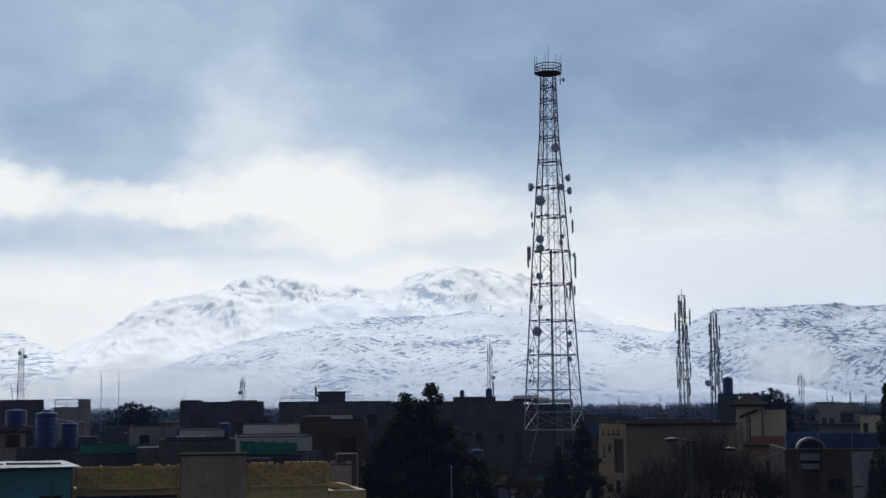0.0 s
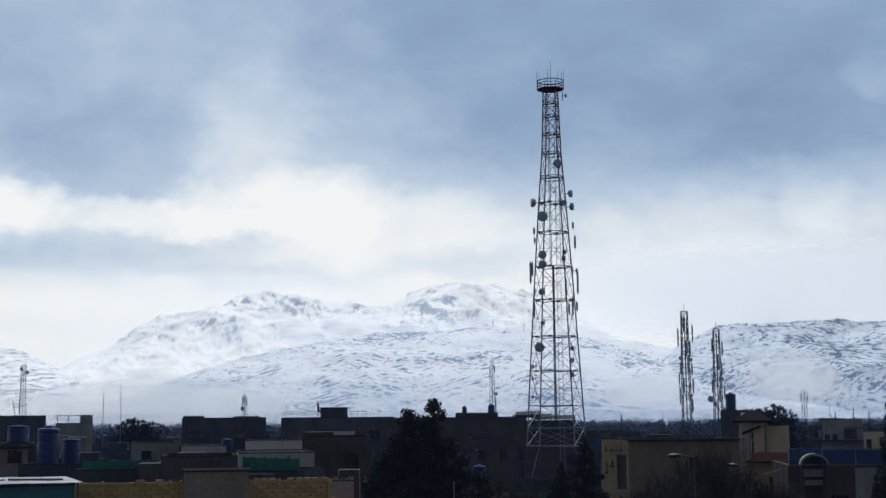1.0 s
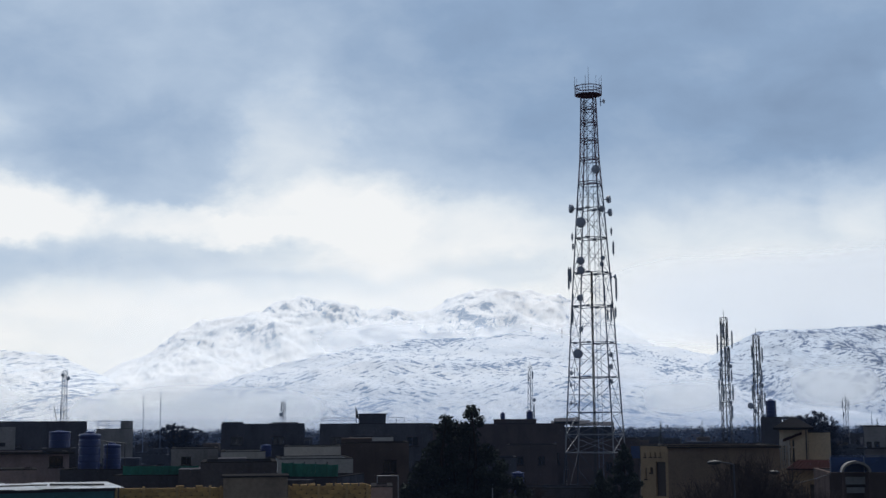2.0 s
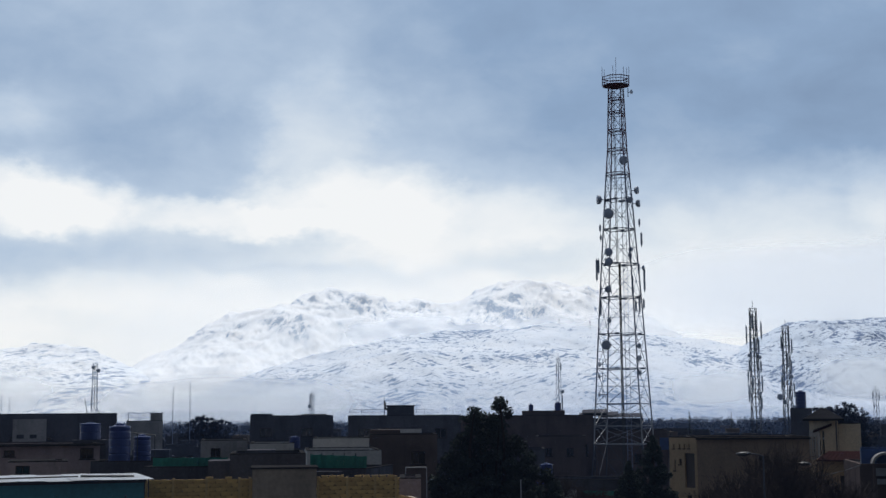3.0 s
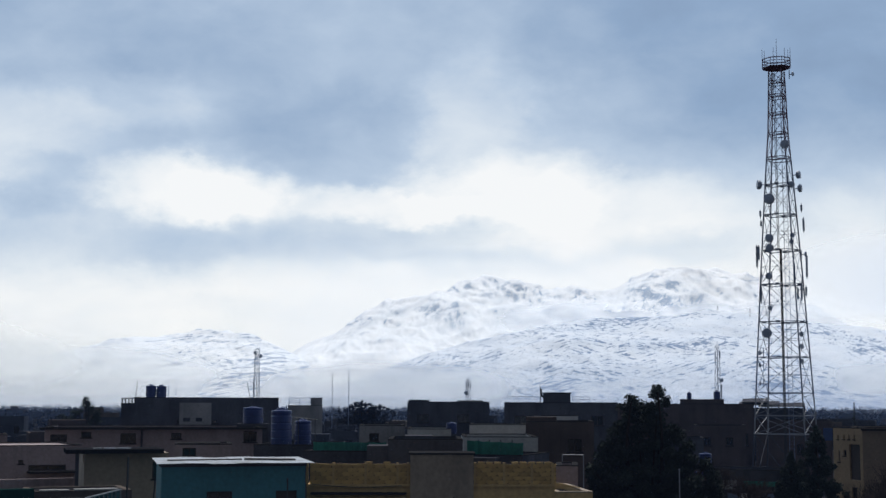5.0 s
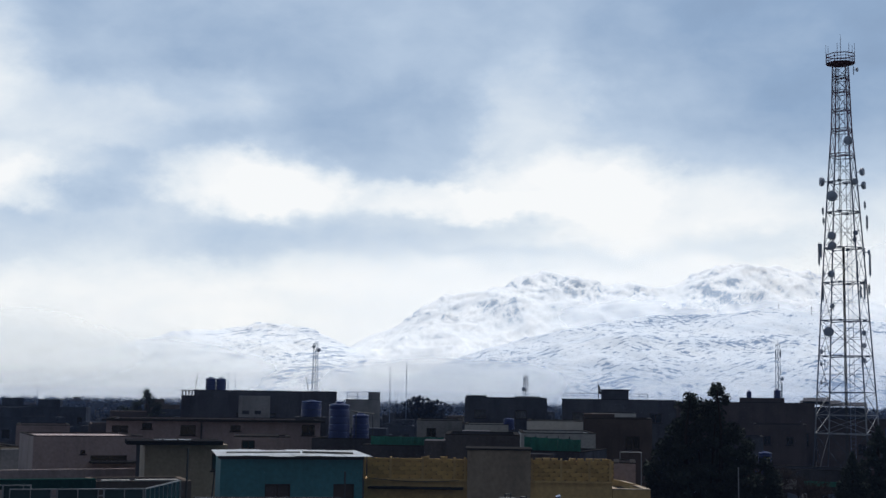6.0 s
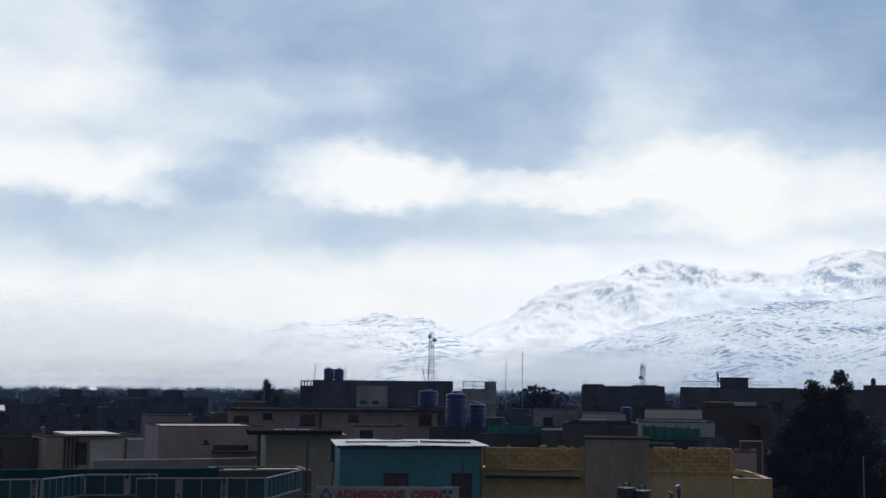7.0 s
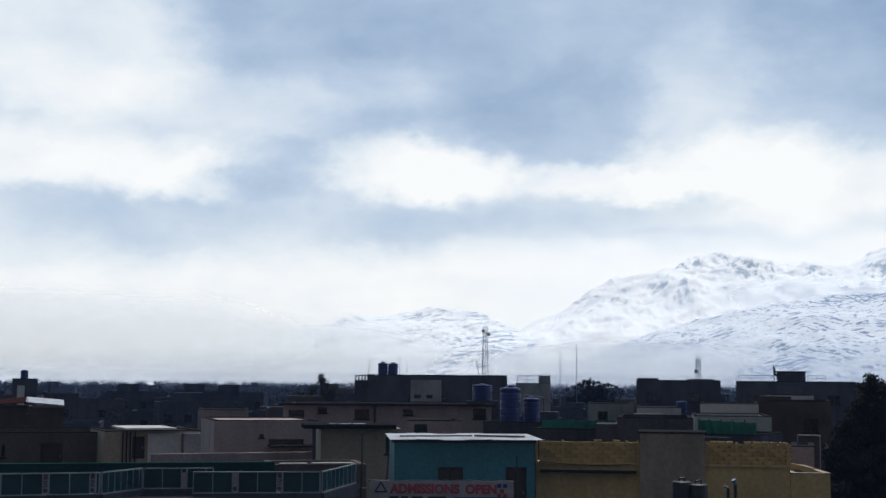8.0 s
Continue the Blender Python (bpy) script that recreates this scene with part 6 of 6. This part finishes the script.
def conifer(bearing, d, z, wide, count, label):
    t_ = thing("conifer_tree", label, "tree", flat_at(bearing, d))
    g = Geo()
    limb(g, (0, 0, 0), (0, 0, z * 0.97), 0.2, 0.03, 0.0)
    cs, rs = [], []
    for i in range(260):
        q = rng.uniform(0.04, 1) ** 0.85
        a, spread = rng.uniform(0, 2 * math.pi), wide / 2 * (1 - q) ** 0.85 * rng.uniform(0.35, 1.05)
        cs.append((spread * math.cos(a), spread * math.sin(a), z * q - 0.1))
        rs.append(0.11 + 0.3 * (1 - q))
        if i % 8 == 0:
            limb(g, (0, 0, z * q * 0.96), cs[-1], 0.05, 0.015)
    part("trunk", g, M_BARK, t_)
    part("crown", leaves(cs, rs, count * 2, 0.08, 1.2), M_PINE, t_)
    return t_


def bare_tree(bearing, d, z, wide, label):
    t_ = thing("bare_tree", label, "tree", flat_at(bearing, d), "bare winter trees")
    trunk, twigs = Geo(), Geo()
    limb(trunk, (0, 0, 0), (0, 0, z * 0.35), 0.16, 0.11, 0.05)
    ends = []
    for _ in range(9):
        a = rng.uniform(0, 2 * math.pi)
        e = Vector((wide * 0.33 * math.cos(a) * rng.uniform(0.4, 1), wide * 0.33 * math.sin(a), z * rng.uniform(0.55, 0.78)))
        limb(trunk, (0, 0, z * rng.uniform(0.2, 0.35)), e, 0.07, 0.03)
        ends.append(e)
    for e in ends:
        for _ in range(13):
            f = e + Vector((rng.normal() * wide * 0.12, rng.normal() * wide * 0.12, rng.uniform(-0.02, 0.22) * z))
            limb(twigs, e, f, 0.025, 0.01, 0.2, 2)
            for _ in range(7):
                limb(twigs, e.lerp(f, rng.uniform(0.3, 1)), f + Vector((rng.normal() * 0.35, rng.normal() * 0.35, rng.uniform(-0.1, 0.6))), 0.011, 0.006, 0.2, 1)
    part("trunk", trunk, M_BARK, t_)
    tw = part("twig", twigs, M_TWIG, t_)
    tw["kind"] = "stuff"
    return t_


broad_tree(-1.1, 85, [(-0.8, rise(85, 0.60)), (0.8, rise(85, 0.98)), (0.35, rise(85, 0.2)), (-1.5, rise(85, -0.5)), (1.7, rise(85, -0.6)), (-0.2, rise(85, -0.4)), (-2.4, rise(85, -1.3)), (2.6, rise(85, -1.4)), (0.9, rise(85, -1.0)), (-3.2, rise(85, -2.2)), (3.6, rise(85, -2.0)), (1.8, rise(85, -1.8)), (-1.4, rise(85, -1.6)), (4.2, rise(85, -2.9))],
           4.6, 2.4, 72000, "dense dark evergreen tree with two ragged tips", 0.12)
conifer(5.75, 84, rise(84, -0.7), 6.6, 22000, "dark pointed conifer near the tower foot")
conifer(4.75, 82, rise(82, -1.8), 5.6, 16000, "squat dark conifer below the tower")
conifer(17.95, 78, rise(78, 0.78), 3.2, 14000, "tall dark narrow cypress at the street side")
conifer(17.35, 76, rise(76, -2.3), 2.2, 6000, "small dark cypress beside a taller one")
for b, d, e, w_, lab in ((10.9, 82, -0.95, 4.6, "bare tree with dense brown twigs before an ochre wall"), (9.3, 78, -2.1, 4.0, "bare brown tree before an ochre building"), (7.8, 80, -2.4, 3.6, "low bare brown tree before an ochre building"), (12.6, 86, -2.0, 3.8, "bare tree with yellowish twigs before a porch"), (13.6, 86, -2.6, 3.4, "low bare tree before a porch"), (1.4, 100, -2.2, 4.4, "bare brown tree beside the evergreen"), (11.6, 83, -1.3, 4.4, "bare tree with dense brown twigs before an ochre wall"), (10.2, 84, -1.3, 4.2, "bare tree with dense brown twigs before an ochre wall"), (9.9, 76, -2.4, 4.2, "bare brown tree before an ochre building"), (3.2, 100, -2.8, 4.0, "low bare brown tree by the shops")):
    bare_tree(b, d, rise(d, e), w_, lab)
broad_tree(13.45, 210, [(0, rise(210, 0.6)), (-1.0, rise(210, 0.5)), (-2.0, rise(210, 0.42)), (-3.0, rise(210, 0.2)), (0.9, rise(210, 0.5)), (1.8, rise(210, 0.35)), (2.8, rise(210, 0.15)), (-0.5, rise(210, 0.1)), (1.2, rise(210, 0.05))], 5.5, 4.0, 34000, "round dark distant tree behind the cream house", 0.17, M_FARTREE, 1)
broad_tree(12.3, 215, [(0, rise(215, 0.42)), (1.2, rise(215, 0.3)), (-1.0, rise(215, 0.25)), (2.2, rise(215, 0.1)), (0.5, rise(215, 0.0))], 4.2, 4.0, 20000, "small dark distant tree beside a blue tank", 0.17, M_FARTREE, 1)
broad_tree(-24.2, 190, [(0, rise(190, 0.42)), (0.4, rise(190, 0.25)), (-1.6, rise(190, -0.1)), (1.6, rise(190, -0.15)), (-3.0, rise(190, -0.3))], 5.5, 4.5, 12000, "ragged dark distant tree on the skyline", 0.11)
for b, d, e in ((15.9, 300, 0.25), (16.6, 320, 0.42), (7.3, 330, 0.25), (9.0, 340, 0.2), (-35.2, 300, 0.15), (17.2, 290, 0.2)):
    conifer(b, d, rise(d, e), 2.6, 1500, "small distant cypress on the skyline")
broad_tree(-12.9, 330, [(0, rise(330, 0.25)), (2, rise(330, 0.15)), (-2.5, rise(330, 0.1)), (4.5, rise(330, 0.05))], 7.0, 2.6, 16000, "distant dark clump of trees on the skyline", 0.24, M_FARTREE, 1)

# ---- the white hall behind the tower, a car, market boards ----
hall = house("pale hall with snow-dusted sheet roofs", (2.75, 262), (5.4, 262), 14, -0.05, M_SLATE, [], 0.2)
th, m, w, h = hall
for i, (a, b, z) in enumerate(((0.0, 0.62, 0.55), (0.3, 1.0, 0.25), (0.05, 0.45, 1.1))):
    g = Geo()
    g.v += [(w * a, -0.6 - i, h + z), (w * b, -0.6 - i, h + z + 0.15), (w * b, 6, h + z + 0.8), (w * a, 6, h + z + 0.65), (w * a, -0.6 - i, h + z - 0.12), (w * b, -0.6 - i, h + z + 0.03)]
    g.f += [(0, 1, 2, 3), (4, 5, 1, 0)]
    part("roof_sheet", g, M_DARK, th)
    part("fascia", Geo().box(w * a, w * b, -0.66 - i, -0.61 - i, h + z - 0.03, h + z + 0.08), M_WHITE, th, "snow-white roof edge")
    part("prop", Geo().box(w * a + 0.1, w * a + 0.3, 0.5, 0.7, h, h + z + 0.1).box(w * b - 0.3, w * b - 0.1, 0.5, 0.7, h, h + z + 0.1), M_DARK, th)
car = thing("parked_car", "small white car parked below the tower", "car", flat_at(2.5, 140, 0, 15))
g = Geo()
prof = [(-1.9, 0.35), (-1.95, 0.75), (-1.2, 0.9), (-0.7, 1.4), (0.7, 1.42), (1.3, 0.95), (1.9, 0.85), (1.95, 0.35)]
for y in (-0.78, 0.78):
    g.v += [(x, y * (0.86 if z > 1.2 else 1.0), z) for x, z in prof]
n = len(prof)
g.f += [tuple(range(n)), tuple(range(2 * n - 1, n - 1, -1))] + [(i, n + i, n + (i + 1) % n, (i + 1) % n) for i in range(n)]
part("body", g, M_CARPAINT, car)
part("side_window", Geo().quad((-0.95, -0.79, 0.95), (1.05, -0.79, 0.95), (0.62, -0.70, 1.34), (-0.62, -0.70, 1.34)), M_PANE, car)
for x in (-1.2, 1.25):
    for y in (-0.7, 0.7):
        wh = part("wheel", Geo().rod((x, y - 0.1, 0.3), (x, y + 0.1, 0.3), 0.3, n=18), M_RUBBER, car)
        part("rim", Geo().rod((x, y - 0.104, 0.3), (x, y + 0.104, 0.3), 0.17, n=12), M_STEEL, wh)
shops = house("row of low dark shops with faded boards", (-0.2, 118), (4.6, 116), 6, -2.55, M_DARK,
              [(0.2, 0.9, -4.6, -3.5, "shutter"), (1.2, 1.9, -4.6, -3.5, "shutter"), (2.2, 2.9, -4.6, -3.5, "shutter"), (3.3, 4.1, -4.6, -3.5, "shutter")], 0.2)
th, m, w, h = shops
for a, b, e0, e1, mt in ((0.74, 2.6, -3.35, -2.97, M_PLASTER), (0.9, 1.5, -2.92, -2.66, M_INK_BLUE), (2.9, 4.45, -3.2, -3.0, M_GREEN), (2.8, 3.5, -4.6, -3.5, M_WHITE)):
    bd = part("shop_board", Geo().box(local(m, a), local(m, b), -0.25, -0.18, rise(117, e0), rise(117, e1)), mt, th)
    part("bracket", Geo().box(local(m, a) + 0.2, local(m, a) + 0.26, -0.176, -0.004, rise(117, e0) + 0.1, rise(117, e1)), M_STEEL, bd)
blue_tarp = solo("blue_tarpaulin", Geo().box(0, 0.75, 0, 0.06, rise(118, -1.35), rise(118, -0.85)), M_BLUEFENCE, "faded blue tarpaulin hung between walls", "tarpaulin", flat_at(6.05, 118))
part("rope", Geo().rod((0.1, 0.03, 0), (0.1, 0.03, rise(118, -1.36)), 0.03), M_DARKMETAL, blue_tarp)

water_tank(1.35, 119.5, shops[3] - 0.2, 1.1, 1.5, "blue plastic water tank on the shops", squat=True)
pf = thing("pipe_frame", "pale thin pipe frame on a dark roof", "pipe frame", flat_at(-4.1, 72))
for x in (-0.55, 0.55):
    part("post", Geo().rod((x, 0, 0), (x, 0, rise(72, -2.02)), 0.025), M_PALESTEEL, pf)
part("crossbar", Geo().rod((-0.55, 0, rise(72, -2.02)), (0.55, 0, rise(72, -2.02)), 0.025), M_PALESTEEL, pf)
yp = thing("yard_pole", "thin pale steel pole in a yard", "pole", flat_at(0.27, 74))
part("shaft", Geo().rod((0, 0, 0), (0, 0, rise(74, -2.6)), 0.04, 0.03), M_PALESTEEL, yp)
part("cap", Geo().rod((0, 0, rise(74, -2.6) + 0.002), (0, 0, rise(74, -2.6) + 0.06), 0.05), M_PALESTEEL, yp)

# ---- the rest of the town ----
PLASTERS = [M_DARK, M_SLATE, M_DARK, M_BRICK, M_SLATE, M_TAN]
models = []
for i in range(9):
    w_, dp, hh = rng.uniform(6, 13), rng.uniform(6, 11), rng.uniform(0.0, 1.0)
    t_ = thing("town_house", ["low dark flat-roofed house in the crowded town", "low grey flat-roofed house in the crowded town", "low tan flat-roofed house in the crowded town"][i % 3], "house", pose(0, -200 - 20 * i, 0), "houses of the far town")
    h_ = 7.0
    holes = []
    for s in range(2):
        x = rng.uniform(0.6, 1.5)
        while x < w_ - 1.6:
            if rng.rand() < 0.7:
                holes.append((x, x + 1.0, 1.0 + 3.1 * s, 2.2 + 3.1 * s))
            x += rng.uniform(1.9, 3.4)
    mt = PLASTERS[i % len(PLASTERS)]
    part("wall", Geo().pierced(w_, 0, h_, 0, 0.25, holes), mt, t_)
    part("wall", Geo().box(0, 0.25, 0.25, dp, 0, h_), mt, t_)
    part("wall", Geo().box(w_ - 0.25, w_, 0.25, dp, 0, h_), mt, t_)
    part("wall", Geo().box(0.25, w_ - 0.25, dp - 0.25, dp, 0, h_), mt, t_)
    part("roof", Geo().box(0.25, w_ - 0.25, 0.25, dp - 0.25, h_ - 0.7, h_ - 0.5), M_ROOF, t_)
    if i % 2:
        part("stair_room", Geo().box(w_ * 0.2, w_ * 0.55, dp * 0.4, dp * 0.8, h_ - 0.5, h_ + 1.3), mt, t_)
    for hl in holes:
        part("window", Geo().box(hl[0], hl[1], 0.16, 0.19, hl[2], hl[3]), M_PANE, t_)
    models.append((t_, max(w_, dp)))
taken = []
for o in bpy.data.objects:
    if o.parent is None and o.name.startswith("house"):
        wall = [c for c in o.children if c.name.startswith("wall")][0]
        xs = [(o.matrix_world @ Vector(c)) for c in wall.bound_box]
        cx_, cy_ = sum(p.x for p in xs) / 8, sum(p.y for p in xs) / 8
        taken.append((cx_, cy_ + 3, max((p.x - cx_) ** 2 + (p.y - cy_) ** 2 for p in xs) ** 0.5 + 4))
taken.append((TOWER.x, TOWER.y, 7))
used = set()
made = 0
for _ in range(5200):
    if made >= 330:
        break
    d = 125 + 620 * rng.rand() ** 1.5
    b = rng.uniform(-41, 24)
    p = spot(b, d)
    k = rng.randint(len(models))
    src, reach = models[k]
    rad = reach * 0.62
    if any((p.x - x) ** 2 + (p.y - y) ** 2 < (r + rad) ** 2 for x, y, r in taken):
        continue
    tall = rng.uniform(0.62, 1.16) if d > 240 else rng.uniform(0.5, 1.02)
    mtx = flat_at(b, d, 0, rng.uniform(-14, 14))
    if k in used:
        ob = copy_thing(src, mtx)
    else:
        ob = src
        ob.matrix_world = mtx
        used.add(k)
    ob.scale = (1, 1, tall)
    taken.append((p.x, p.y, rad))
    made += 1


def far_wood(name, label, d0, d1, count, low, high, size, seed):
    """A band of winter trees and roofs far across the plain, too many to count."""
    r_ = np.random.RandomState(seed)
    dd = d0 + (d1 - d0) * r_.rand(count)
    bb = r_.uniform(-46, 30, count)
    g = Geo()
    k = 0
    vs, fs = [], []
    for d, b in zip(dd, bb):
        p = spot(b, d)
        z = r_.uniform(low, high)
        rad = z * r_.uniform(0.22, 0.5)
        n = int(48 / size) if size < 0.5 else 70
        c = np.array([p.x, p.y, z * 0.58]) + r_.normal(size=(n, 3)) * np.array([rad * 0.5, rad * 0.5, z * 0.2])
        a, e = r_.normal(size=(n, 3)), r_.normal(size=(n, 3))
        a *= size / np.linalg.norm(a, axis=1)[:, None]
        e *= 0.6 * size / np.linalg.norm(e, axis=1)[:, None]
        q = np.stack([c - a, c - e, c + a, c + e], 1).reshape(-1, 3)
        q[:, 2] = np.clip(q[:, 2], 0, z * 1.1)
        vs.append(q)
    g.v = np.concatenate(vs).tolist()
    g.f = np.arange(len(g.v)).reshape(-1, 4).tolist()
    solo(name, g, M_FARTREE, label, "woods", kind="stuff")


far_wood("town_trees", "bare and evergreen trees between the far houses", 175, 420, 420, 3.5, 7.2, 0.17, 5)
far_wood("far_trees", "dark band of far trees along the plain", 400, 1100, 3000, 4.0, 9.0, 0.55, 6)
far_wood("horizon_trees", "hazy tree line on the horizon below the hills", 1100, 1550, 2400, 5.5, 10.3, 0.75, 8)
